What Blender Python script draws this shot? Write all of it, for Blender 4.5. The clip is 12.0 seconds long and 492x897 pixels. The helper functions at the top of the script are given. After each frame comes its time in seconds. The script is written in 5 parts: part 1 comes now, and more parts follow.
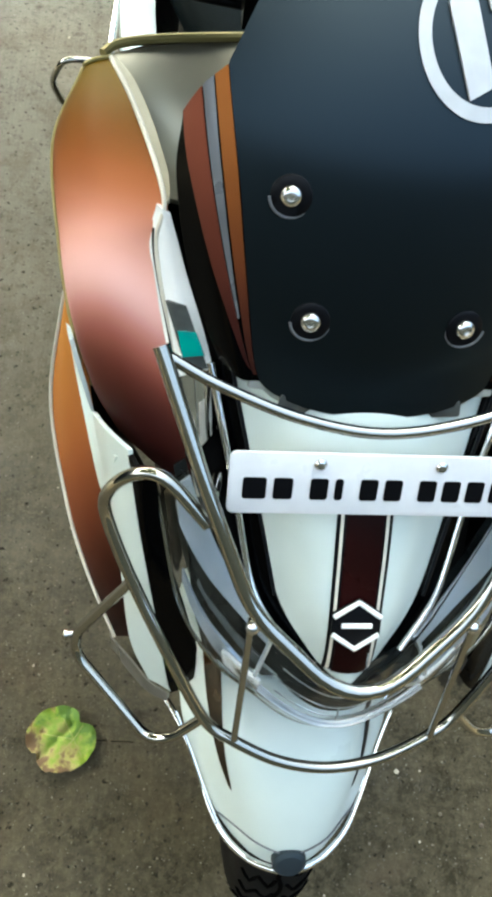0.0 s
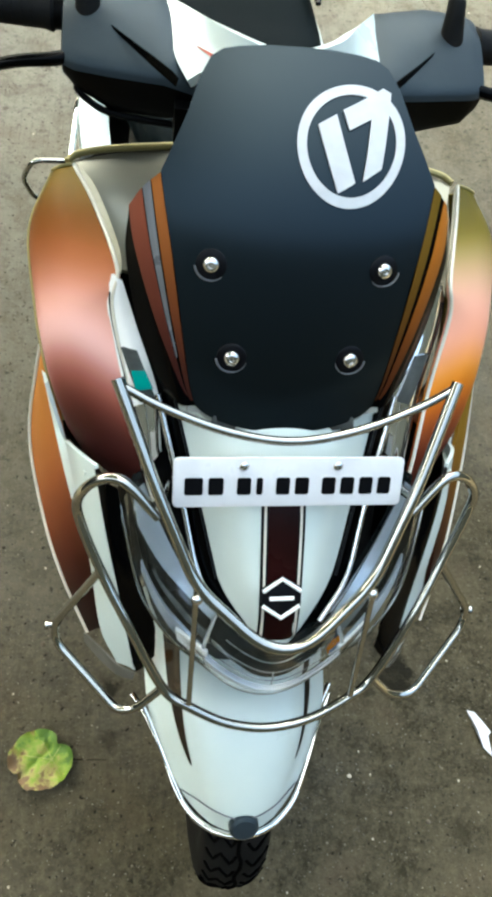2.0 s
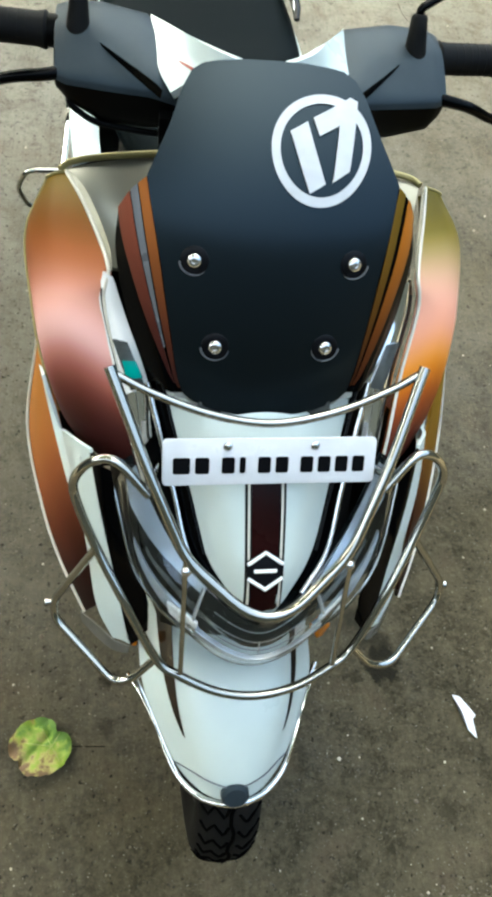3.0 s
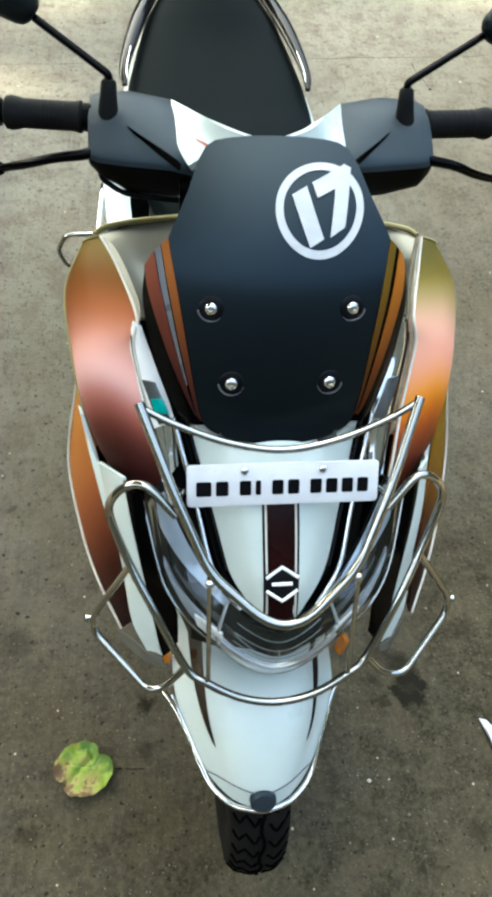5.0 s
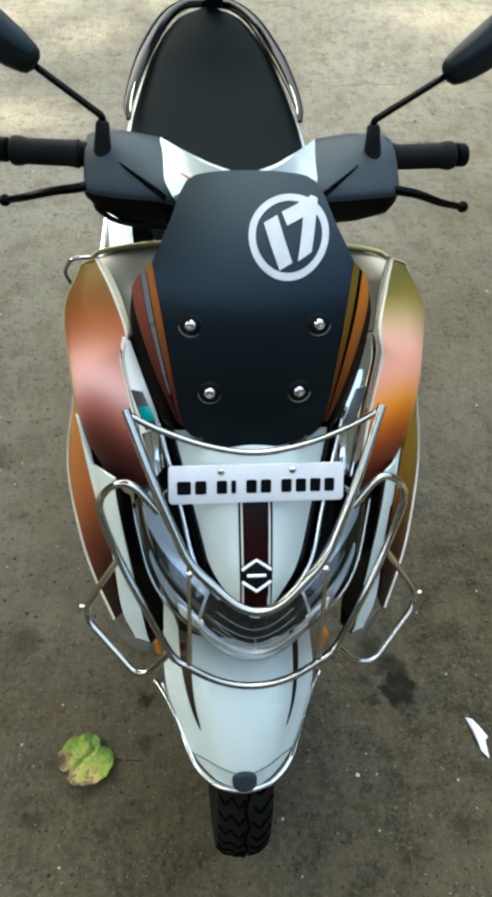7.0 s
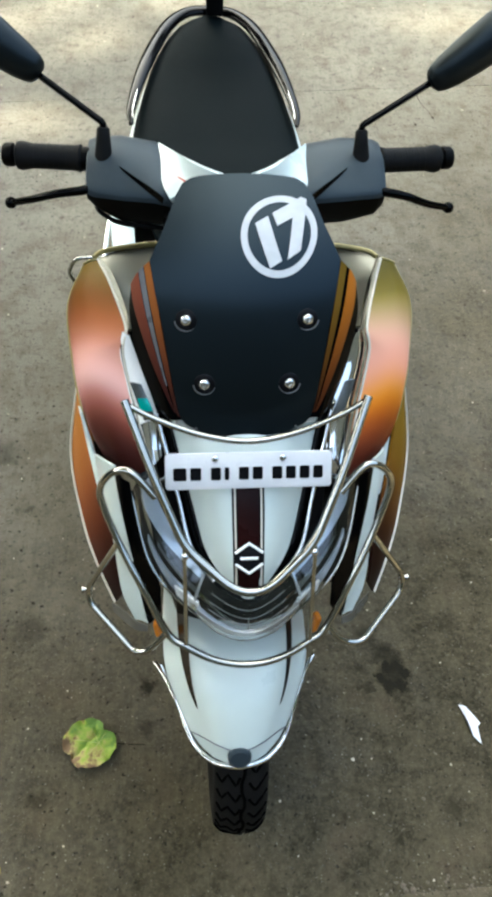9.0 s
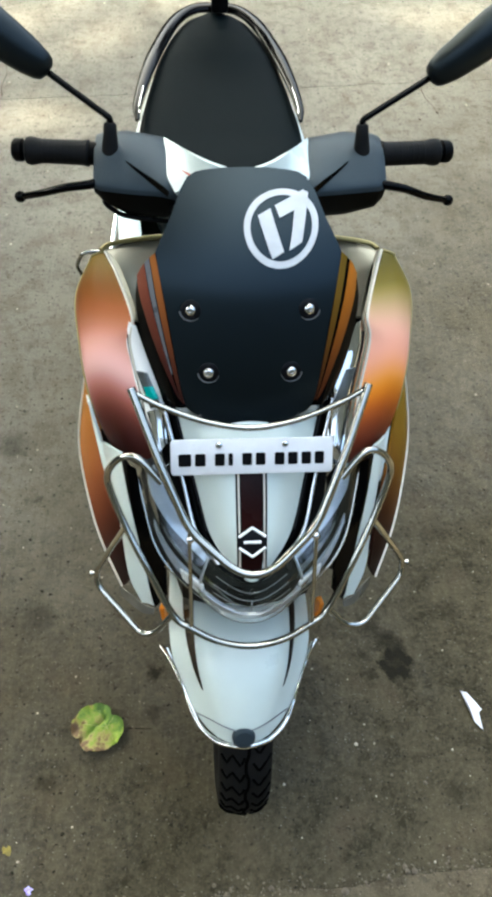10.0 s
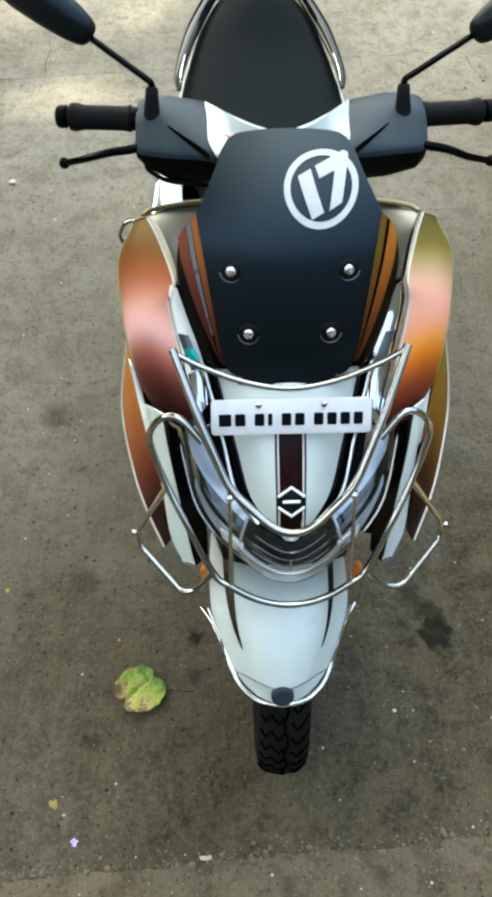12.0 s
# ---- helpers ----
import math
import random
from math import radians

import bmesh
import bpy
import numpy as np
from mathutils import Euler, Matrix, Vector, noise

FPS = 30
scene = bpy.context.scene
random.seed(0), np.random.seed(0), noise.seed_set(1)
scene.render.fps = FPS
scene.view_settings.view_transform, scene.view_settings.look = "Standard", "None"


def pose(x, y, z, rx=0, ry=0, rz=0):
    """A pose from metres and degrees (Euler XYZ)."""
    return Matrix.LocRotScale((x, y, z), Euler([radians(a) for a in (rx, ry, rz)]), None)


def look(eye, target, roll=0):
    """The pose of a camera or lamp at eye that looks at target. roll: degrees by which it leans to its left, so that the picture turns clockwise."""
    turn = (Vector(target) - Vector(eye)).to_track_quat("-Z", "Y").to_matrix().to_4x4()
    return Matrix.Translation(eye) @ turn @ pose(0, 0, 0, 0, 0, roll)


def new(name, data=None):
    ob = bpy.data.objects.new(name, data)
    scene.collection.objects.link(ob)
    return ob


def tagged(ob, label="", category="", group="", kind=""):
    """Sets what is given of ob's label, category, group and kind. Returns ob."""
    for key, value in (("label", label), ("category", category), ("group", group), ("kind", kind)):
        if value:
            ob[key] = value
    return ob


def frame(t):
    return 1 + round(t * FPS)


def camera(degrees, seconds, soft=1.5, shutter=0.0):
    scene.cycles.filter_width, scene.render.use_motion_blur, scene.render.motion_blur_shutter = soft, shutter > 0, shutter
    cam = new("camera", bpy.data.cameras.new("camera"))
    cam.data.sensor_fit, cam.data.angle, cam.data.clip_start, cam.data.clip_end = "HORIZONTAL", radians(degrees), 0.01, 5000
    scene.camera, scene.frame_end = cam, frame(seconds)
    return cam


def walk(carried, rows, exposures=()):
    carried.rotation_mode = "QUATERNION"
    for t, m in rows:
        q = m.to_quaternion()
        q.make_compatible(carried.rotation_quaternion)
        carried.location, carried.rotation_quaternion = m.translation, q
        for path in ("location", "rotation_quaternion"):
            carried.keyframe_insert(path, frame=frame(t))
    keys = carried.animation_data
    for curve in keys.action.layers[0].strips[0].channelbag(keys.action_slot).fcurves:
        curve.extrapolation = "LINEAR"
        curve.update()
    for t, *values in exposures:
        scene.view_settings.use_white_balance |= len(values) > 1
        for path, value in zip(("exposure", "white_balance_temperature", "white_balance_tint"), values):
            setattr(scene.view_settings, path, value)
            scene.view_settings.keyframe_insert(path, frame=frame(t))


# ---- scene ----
cam = camera(34.6, 12.0, 4.0)
PATH = [
    (0, (-0.163, 0.032, 1.342), (0.079, 0.901, -0.443), 16.9),
    (0.5, (-0.166, 0.001, 1.381), (0.097, 0.919, -0.376), 16.7),
    (1, (-0.163, -0.035, 1.417), (0.119, 0.931, -0.312), 16.4),
    (1.5, (-0.158, -0.065, 1.441), (0.136, 0.937, -0.265), 16.0),
    (2, (-0.155, -0.088, 1.465), (0.159, 0.929, -0.228), 16.0),
    (2.5, (-0.154, -0.114, 1.482), (0.17, 0.91, -0.206), 16.0),
    (4.3, (-0.151, -0.2, 1.549), (0.144, 0.907, -0.091), 11.7),
    (4.5, (-0.151, -0.204, 1.555), (0.125, 0.912, -0.082), 10.8),
    (5, (-0.142, -0.216, 1.57), (0.087, 0.932, -0.052), 8.9),
    (5.5, (-0.127, -0.226, 1.581), (0.08, 0.938, -0.032), 8.0),
    (6, (-0.108, -0.242, 1.597), (0.08, 0.936, -0.009), 7.3),
    (6.5, (-0.101, -0.271, 1.625), (0.077, 0.914, 0.023), 6.9),
    (7, (-0.097, -0.286, 1.637), (0.076, 0.902, 0.037), 6.6),
    (9, (-0.082, -0.332, 1.669), (0.071, 0.862, 0.072), 5.8),
    (9.5, (-0.08, -0.347, 1.677), (0.068, 0.845, 0.078), 5.6),
    (10, (-0.079, -0.36, 1.684), (0.056, 0.828, 0.081), 5.1),
    (10.5, (-0.08, -0.376, 1.687), (0.041, 0.808, 0.08), 4.5),
    (11, (-0.08, -0.388, 1.686), (0.037, 0.794, 0.076), 4.3),
    (11.5, (-0.078, -0.395, 1.682), (0.011, 0.773, 0.061), 3.4),
    (12, (-0.077, -0.392, 1.678), (-0.047, 0.763, 0.044), 1.2),
]
walk(cam, [(t, look(eye, target, roll)) for t, eye, target, roll in PATH], [(0, 3.54, 6950, -11), (2.5, 3.50, 6900, -11), (4.5, 3.47, 6650, -10), (5.5, 3.50, 6650, -10), (7, 3.26, 6600, -9), (9, 3.32, 6650, -8), (12, 3.40, 6650, -8)])

# ---- world and light ----
world = bpy.data.worlds.new("sky")
scene.world = world
world.use_nodes = True
wn = world.node_tree.nodes
sky = wn.new("ShaderNodeTexSky")
sky.sky_type, sky.sun_disc = "NISHITA", False
SUN_UP, SUN_ROUND = radians(50), radians(-45)
sky.sun_elevation, sky.sun_rotation, sky.dust_density = SUN_UP, SUN_ROUND, 7.0
sky.air_density, sky.ozone_density = 0.6, 0.6
world.node_tree.links.new(sky.outputs[0], wn["Background"].inputs[0])
wn["Background"].inputs[1].default_value = 0.15
sun_data = bpy.data.lights.new("sun", "SUN")
sun_data.energy, sun_data.angle, sun_data.color = 1.3, radians(1.5), (1.0, 0.85, 0.74)
sun = new("sun", sun_data)
sun.matrix_world = look((0, 0, 0), (-math.sin(SUN_ROUND) * math.cos(SUN_UP), -math.cos(SUN_ROUND) * math.cos(SUN_UP), -math.sin(SUN_UP)))


# ---- materials ----
def material(name, colour, rough=0.5, metal=0.0, coat=0.0, second=None, scale=30.0, bump=0.0, bump_scale=300.0, detail=6.0, mix=(0.35, 0.7), rough_var=0.08, spec=0.5, sheen=(1, 1, 1)):
    """A surface with a second tone laid in by noise, grain in the gloss and fine relief."""
    m = bpy.data.materials.new(name)
    m.use_nodes = True
    n, l = m.node_tree.nodes, m.node_tree.links
    b = n["Principled BSDF"]
    b.inputs["Metallic"].default_value = metal
    b.inputs["Coat Weight"].default_value = coat
    b.inputs["Specular IOR Level"].default_value = spec
    b.inputs["Specular Tint"].default_value = (*sheen, 1)
    b.inputs["Coat Roughness"].default_value = 0.08
    tc = n.new("ShaderNodeTexCoord")
    no = n.new("ShaderNodeTexNoise")
    no.inputs["Scale"].default_value, no.inputs["Detail"].default_value = scale, detail
    l.new(tc.outputs["Object"], no.inputs["Vector"])
    ramp = n.new("ShaderNodeValToRGB")
    ramp.color_ramp.elements[0].position, ramp.color_ramp.elements[1].position = mix
    ramp.color_ramp.elements[0].color = (*colour, 1)
    ramp.color_ramp.elements[1].color = (*(second or [c * 0.88 for c in colour]), 1)
    l.new(no.outputs["Fac"], ramp.inputs["Fac"])
    l.new(ramp.outputs["Color"], b.inputs["Base Color"])
    fine = n.new("ShaderNodeTexNoise")
    fine.inputs["Scale"].default_value, fine.inputs["Detail"].default_value = bump_scale, 4
    l.new(tc.outputs["Object"], fine.inputs["Vector"])
    mr = n.new("ShaderNodeMapRange")
    mr.inputs["To Min"].default_value, mr.inputs["To Max"].default_value = max(0.0, rough - rough_var), rough + rough_var
    l.new(no.outputs["Fac"], mr.inputs["Value"])
    l.new(mr.outputs["Result"], b.inputs["Roughness"])
    if bump:
        bp = n.new("ShaderNodeBump")
        bp.inputs["Strength"].default_value, bp.inputs["Distance"].default_value = bump, 0.001
        l.new(fine.outputs["Fac"], bp.inputs["Height"])
        l.new(bp.outputs["Normal"], b.inputs["Normal"])
    return m


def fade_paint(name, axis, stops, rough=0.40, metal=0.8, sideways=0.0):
    """Metallic paint whose base colour changes along one axis of the scooter."""
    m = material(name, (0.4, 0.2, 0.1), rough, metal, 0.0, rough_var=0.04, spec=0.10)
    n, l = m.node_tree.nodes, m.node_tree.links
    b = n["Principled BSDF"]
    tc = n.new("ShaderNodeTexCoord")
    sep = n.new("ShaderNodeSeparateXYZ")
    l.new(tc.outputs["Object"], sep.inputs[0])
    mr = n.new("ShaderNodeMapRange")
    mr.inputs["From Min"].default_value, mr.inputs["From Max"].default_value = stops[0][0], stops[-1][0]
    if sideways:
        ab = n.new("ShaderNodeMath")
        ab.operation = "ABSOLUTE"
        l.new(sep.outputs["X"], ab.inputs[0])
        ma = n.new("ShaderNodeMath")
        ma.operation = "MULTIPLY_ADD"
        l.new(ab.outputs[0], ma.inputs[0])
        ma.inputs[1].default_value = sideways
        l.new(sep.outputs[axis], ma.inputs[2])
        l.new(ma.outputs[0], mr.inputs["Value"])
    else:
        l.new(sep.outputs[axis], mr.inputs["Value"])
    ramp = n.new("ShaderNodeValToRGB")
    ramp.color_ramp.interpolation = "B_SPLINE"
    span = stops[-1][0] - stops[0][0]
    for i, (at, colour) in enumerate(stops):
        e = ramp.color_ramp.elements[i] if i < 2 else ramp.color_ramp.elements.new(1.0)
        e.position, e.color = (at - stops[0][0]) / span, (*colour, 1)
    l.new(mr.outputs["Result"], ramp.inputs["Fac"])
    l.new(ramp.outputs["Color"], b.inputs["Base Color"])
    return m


def glass(name, colour, rough=0.03):
    m = bpy.data.materials.new(name)
    m.use_nodes = True
    b = m.node_tree.nodes["Principled BSDF"]
    b.inputs["Base Color"].default_value = (*colour, 1)
    b.inputs["Roughness"].default_value = rough
    b.inputs["Transmission Weight"].default_value = 1.0
    b.inputs["IOR"].default_value = 1.45
    return m


WHITE = material("white_paint", (0.61, 0.695, 0.68), 0.30, 0, 0.15, (0.57, 0.65, 0.635), 12)
VISOR = material("matt_black_acrylic", (0.0002, 0.0004, 0.0006), 0.38, 0, 0.0, (0.0003, 0.0005, 0.0008), 25, 0.03, 900, spec=0.42, rough_var=0.03, sheen=(0.58, 0.82, 1.0))
GLOSS = material("gloss_black", (0.0005, 0.0006, 0.0009), 0.2, 0, 0.0, scale=20, spec=0.06)
RAILBLACK = material("gloss_black_enamel", (0.0008, 0.0008, 0.0009), 0.16, scale=20, spec=0.13)
BLACK = material("black_plastic", (0.0009, 0.0011, 0.0013), 0.5, scale=40, bump=0.1, bump_scale=700, spec=0.06)
HOUSING = material("grey_black_plastic", (0.0155, 0.022, 0.029), 0.5, second=(0.019, 0.027, 0.035), scale=30, bump=0.18, bump_scale=900, spec=0.3, sheen=(0.7, 0.9, 1.0))
MIRROR_SHELL = material("satin_black_plastic", (0.0045, 0.0060, 0.0075), 0.36, second=(0.006, 0.008, 0.010), scale=30, bump=0.12, bump_scale=900, spec=0.25, sheen=(0.7, 0.9, 1.0))
RUBBER = material("black_rubber", (0.0045, 0.005, 0.0055), 0.6, second=(0.008, 0.008, 0.008), scale=35, bump=0.2, spec=0.1)
TYRE = material("tyre_rubber", (0.0042, 0.0046, 0.005), 0.7, second=(0.0095, 0.009, 0.0085), scale=25, bump=0.3, bump_scale=400, spec=0.1)
SEAT = material("seat_vinyl", (0.0012, 0.0030, 0.0037), 0.62, second=(0.0020, 0.0043, 0.0052), scale=14, bump=0.5, bump_scale=500, spec=0.045, sheen=(0.7, 0.9, 1.0))
# Non-metal white: the sky's reflection in the left insert is put into the colour
BRIGHT = material("white_for_chrome", (0.95, 0.96, 0.96), 0.12, 0.0, second=(0.90, 0.92, 0.92), scale=25, rough_var=0.04)
CHROME = material("polished_chrome", (0.80, 0.81, 0.82), 0.06, 1.0, second=(0.72, 0.72, 0.71), scale=40, rough_var=0.03)
STEEL = material("polished_steel", (0.40, 0.395, 0.36), 0.11, 1.0, second=(0.38, 0.375, 0.34), scale=45, rough_var=0.04)
BOLT = material("bolt_steel", (0.70, 0.70, 0.70), 0.22, 1.0, scale=200)
REFLECTOR = material("lamp_reflector", (0.76, 0.81, 0.86), 0.12, 0.7, scale=30)
LAMP_BLUE = material("lamp_reflector_blue", (0.34, 0.40, 0.48), 0.18, 0.35, second=(0.48, 0.54, 0.61), scale=18)
LAMP_DARK = material("lamp_pocket", (0.004, 0.006, 0.007), 0.16, 0.0, second=(0.009, 0.012, 0.013), scale=30, spec=0.25)
LAMP_GREY = material("lamp_grey", (0.075, 0.088, 0.094), 0.16, 0.4, second=(0.17, 0.19, 0.20), scale=25)
PLATE = material("plate_white", (0.74, 0.755, 0.79), 0.3, scale=40, second=(0.66, 0.67, 0.71))
INK = material("black_ink", (0.0014, 0.0018, 0.0034), 0.4, scale=90, spec=0.15)
DECAL = material("white_vinyl", (0.54, 0.56, 0.59), 0.35, scale=60)
MAROON = material("maroon_vinyl", (0.015, 0.0026, 0.0026), 0.28, 0.0, 0.0, second=(0.008, 0.0015, 0.0015), scale=18, spec=0.10)
IVORY = material("dull_ivory_plastic", (0.42, 0.39, 0.30), 0.4, second=(0.34, 0.31, 0.23), scale=30, spec=0.3)
PIN = material("pale_pinstripe", (0.70, 0.67, 0.58), 0.3, scale=60)
RED = material("red_vinyl", (0.45, 0.10, 0.08), 0.3, scale=60)
AMBER = material("amber_reflector", (0.75, 0.22, 0.01), 0.2, scale=60)
DARKDECAL = material("dark_bronze_decal", (0.014, 0.010, 0.006), 0.25, 0.3, 0.3, second=(0.035, 0.020, 0.008), scale=20)
OLIVE = material("olive_grey_metallic", (0.23, 0.215, 0.17), 0.34, 0.75, 0.1, second=(0.28, 0.26, 0.19), scale=8)
SILVER_DECAL = material("grey_decal", (0.16, 0.17, 0.19), 0.3, 0.3, scale=40)
LAMPLIP = material("frosted_silver", (0.55, 0.57, 0.58), 0.22, 0.6, scale=40)
LENS = glass("clear_lens", (0.97, 0.99, 1.0))
FROST = material("frosted_plastic", (0.42, 0.44, 0.42), 0.25, second=(0.30, 0.32, 0.30), scale=35)
TEAL = material("teal_reflection", (0.01, 0.42, 0.36), 0.15, 0.3, second=(0.02, 0.28, 0.30), scale=60)
SMOKED = material("smoked_gloss", (0.055, 0.062, 0.064), 0.12, 0.2, second=(0.10, 0.11, 0.11), scale=50)
CLEAR = material("frosted_clear_plastic", (0.13, 0.128, 0.115), 0.2, second=(0.10, 0.10, 0.09), scale=30)
# One colour-shifting paint; its sheen band and each side's tones set into the colour
WING_SHEEN_LEFT = fade_paint("copper_paint_sheen", "Y", [(0.185, (0.020, 0.004, 0.003)), (0.212, (0.030, 0.006, 0.005)), (0.230, (0.095, 0.023, 0.016)), (0.244, (0.25, 0.075, 0.055)), (0.258, (0.52, 0.205, 0.175)), (0.273, (0.96, 0.60, 0.58)), (0.291, (0.90, 0.46, 0.39)), (0.316, (0.42, 0.140, 0.062)), (0.350, (0.205, 0.060, 0.010)), (0.385, (0.120, 0.045, 0.003)), (0.435, (0.14, 0.086, 0.004))], 0.46, 0.12, sideways=-0.70)
WING_SHEEN_RIGHT = fade_paint("amber_paint_sheen", "Y", [(0.20, (0.05, 0.010, 0.006)), (0.226, (0.10, 0.020, 0.010)), (0.246, (0.27, 0.058, 0.014)), (0.263, (0.58, 0.150, 0.012)), (0.279, (0.86, 0.32, 0.030)), (0.297, (0.92, 0.40, 0.26)), (0.322, (0.92, 0.46, 0.36)), (0.350, (0.60, 0.38, 0.23)), (0.376, (0.32, 0.245, 0.075)), (0.400, (0.155, 0.115, 0.013)), (0.450, (0.095, 0.075, 0.010))], 0.46, 0.12, sideways=-0.6)
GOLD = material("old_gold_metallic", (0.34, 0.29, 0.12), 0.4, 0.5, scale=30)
# Lower panels: a tone per side for the same paint, darker towards the front
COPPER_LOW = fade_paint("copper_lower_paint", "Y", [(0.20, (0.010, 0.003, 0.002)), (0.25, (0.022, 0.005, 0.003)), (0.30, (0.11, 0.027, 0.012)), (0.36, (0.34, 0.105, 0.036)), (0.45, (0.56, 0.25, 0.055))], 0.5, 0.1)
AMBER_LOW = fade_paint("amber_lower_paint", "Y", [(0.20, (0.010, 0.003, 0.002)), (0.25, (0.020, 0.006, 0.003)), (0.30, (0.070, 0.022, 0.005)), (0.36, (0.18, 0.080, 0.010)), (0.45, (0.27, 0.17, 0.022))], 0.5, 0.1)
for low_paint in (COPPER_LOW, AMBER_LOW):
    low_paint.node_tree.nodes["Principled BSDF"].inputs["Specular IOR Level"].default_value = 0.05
# Stripe colours get darker towards the bottom
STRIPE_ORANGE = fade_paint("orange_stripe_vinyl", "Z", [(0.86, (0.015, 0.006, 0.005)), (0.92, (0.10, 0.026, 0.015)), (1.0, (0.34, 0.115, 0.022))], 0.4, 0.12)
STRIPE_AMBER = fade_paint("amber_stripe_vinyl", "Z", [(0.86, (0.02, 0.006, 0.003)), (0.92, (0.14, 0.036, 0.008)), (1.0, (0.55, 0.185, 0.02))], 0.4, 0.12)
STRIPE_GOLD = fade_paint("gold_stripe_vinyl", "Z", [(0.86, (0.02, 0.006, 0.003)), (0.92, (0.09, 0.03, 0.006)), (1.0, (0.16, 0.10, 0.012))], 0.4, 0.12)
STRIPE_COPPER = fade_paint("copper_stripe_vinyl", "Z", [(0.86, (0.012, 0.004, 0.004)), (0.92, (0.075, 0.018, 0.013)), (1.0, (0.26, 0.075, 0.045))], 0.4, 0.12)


# ---- shape helpers ----
V3 = lambda p: np.array(p, float)
# the body's drawing is laid over the chassis with these proportions
SHAPE = Matrix(((0.995, 0.0075, -0.0143, 0.0109), (0.0072, 1.0146, 0.0098, -0.0077), (0.0072, 0.0075, 0.9426, -0.0130), (0, 0, 0, 1)))


def spline(pts, n, closed=False):
    """n points on a smooth curve through pts."""
    p = [V3(q) for q in pts]
    k = len(p)
    out = []
    for i in range(n):
        t = i / n * k if closed else i / (n - 1) * (k - 1)
        j = int(math.floor(t))
        if not closed:
            j = min(j, k - 2)
        f = t - j
        g = (lambda q: p[q % k]) if closed else (lambda q: p[q] if 0 <= q < k else (2 * p[0] - p[1] if q < 0 else 2 * p[-1] - p[-2]))
        a, b, c, d = g(j - 1), g(j), g(j + 1), g(j + 2)
        out.append(0.5 * (2 * b + (c - a) * f + (2 * a - 5 * b + 4 * c - d) * f * f + (3 * b - a - 3 * c + d) * f ** 3))
    return out


def rounded(pts, r, n=5):
    """A run of straight lengths with bends of about radius r at the inner points."""
    p = [V3(q) for q in pts]
    out = [p[0]]
    for k, (a, b, c) in enumerate(zip(p, p[1:], p[2:])):
        u, v = a - b, c - b
        lu, lv = np.linalg.norm(u), np.linalg.norm(v)
        d = min(r[k] if isinstance(r, tuple) else r, lu * 0.49, lv * 0.49)
        s, e = b + u / lu * d, b + v / lv * d
        for i in range(n + 1):
            t = i / n
            out.append((1 - t) ** 2 * s + 2 * t * (1 - t) * b + t * t * e)
    out.append(p[-1])
    return out


def finish(bm, sharp=38):
    bmesh.ops.remove_doubles(bm, verts=bm.verts, dist=1e-6)
    bmesh.ops.recalc_face_normals(bm, faces=bm.faces)
    return bm


def part(name, bm, mat, parent, label="", sharp=38):
    """Links a bmesh as one mesh object under a thing or a part."""
    top, wheeled = parent, name.endswith("_wheel")
    while top:
        wheeled = wheeled or top.name.endswith("_wheel")
        if top.name == "scooter" and not wheeled:
            bmesh.ops.transform(bm, matrix=SHAPE, verts=bm.verts)
        top = top.parent
    me = bpy.data.meshes.new(name)
    finish(bm).to_mesh(me)
    bm.free()
    me.materials.append(mat)
    me.shade_smooth()
    me.set_sharp_from_angle(angle=radians(sharp))
    ob = new(name, me)
    ob.parent = parent
    if label:
        tagged(ob, label)
    return ob


def surface(rows, nu, nv):
    """A smooth grid through rows of control points."""
    long = [spline(r, nv) for r in rows]
    return np.array([spline([r[j] for r in long], nu) if len(rows) > 2 else [long[0][j] * (1 - i / (nu - 1)) + long[1][j] * i / (nu - 1) for i in range(nu)] for j in range(nv)]).transpose(1, 0, 2)


def normals(g):
    du, dv = np.gradient(g, axis=0), np.gradient(g, axis=1)
    n = np.cross(du, dv)
    return n / np.maximum(np.linalg.norm(n, axis=2, keepdims=True), 1e-9)


def shell(grid, thick, out=(0, -1, 1), s=1, lift=0.0, bm=None):
    """A panel of some thickness on a grid; s = -1 mirrors it to the other side."""
    g = np.array(grid)
    n = normals(g)
    if np.sum(n.mean(axis=(0, 1)) * V3(out)) < 0:
        n = -n
    g = g + n * lift
    low = g - n * thick
    bm = bm or bmesh.new()
    a, b = g.shape[:2]
    put = lambda q: bm.verts.new((q[0] * s, q[1], q[2]))
    T = [[put(g[i, j]) for j in range(b)] for i in range(a)]
    B = [[put(low[i, j]) for j in range(b)] for i in range(a)]
    for i in range(a - 1):
        for j in range(b - 1):
            bm.faces.new((T[i][j], T[i + 1][j], T[i + 1][j + 1], T[i][j + 1]))
            bm.faces.new((B[i][j], B[i][j + 1], B[i + 1][j + 1], B[i + 1][j]))
    for i in range(a - 1):
        for j in (0, b - 1):
            bm.faces.new((T[i][j], T[i + 1][j], B[i + 1][j], B[i][j]))
    for j in range(b - 1):
        for i in (0, a - 1):
            bm.faces.new((T[i][j], T[i][j + 1], B[i][j + 1], B[i][j]))
    return bm


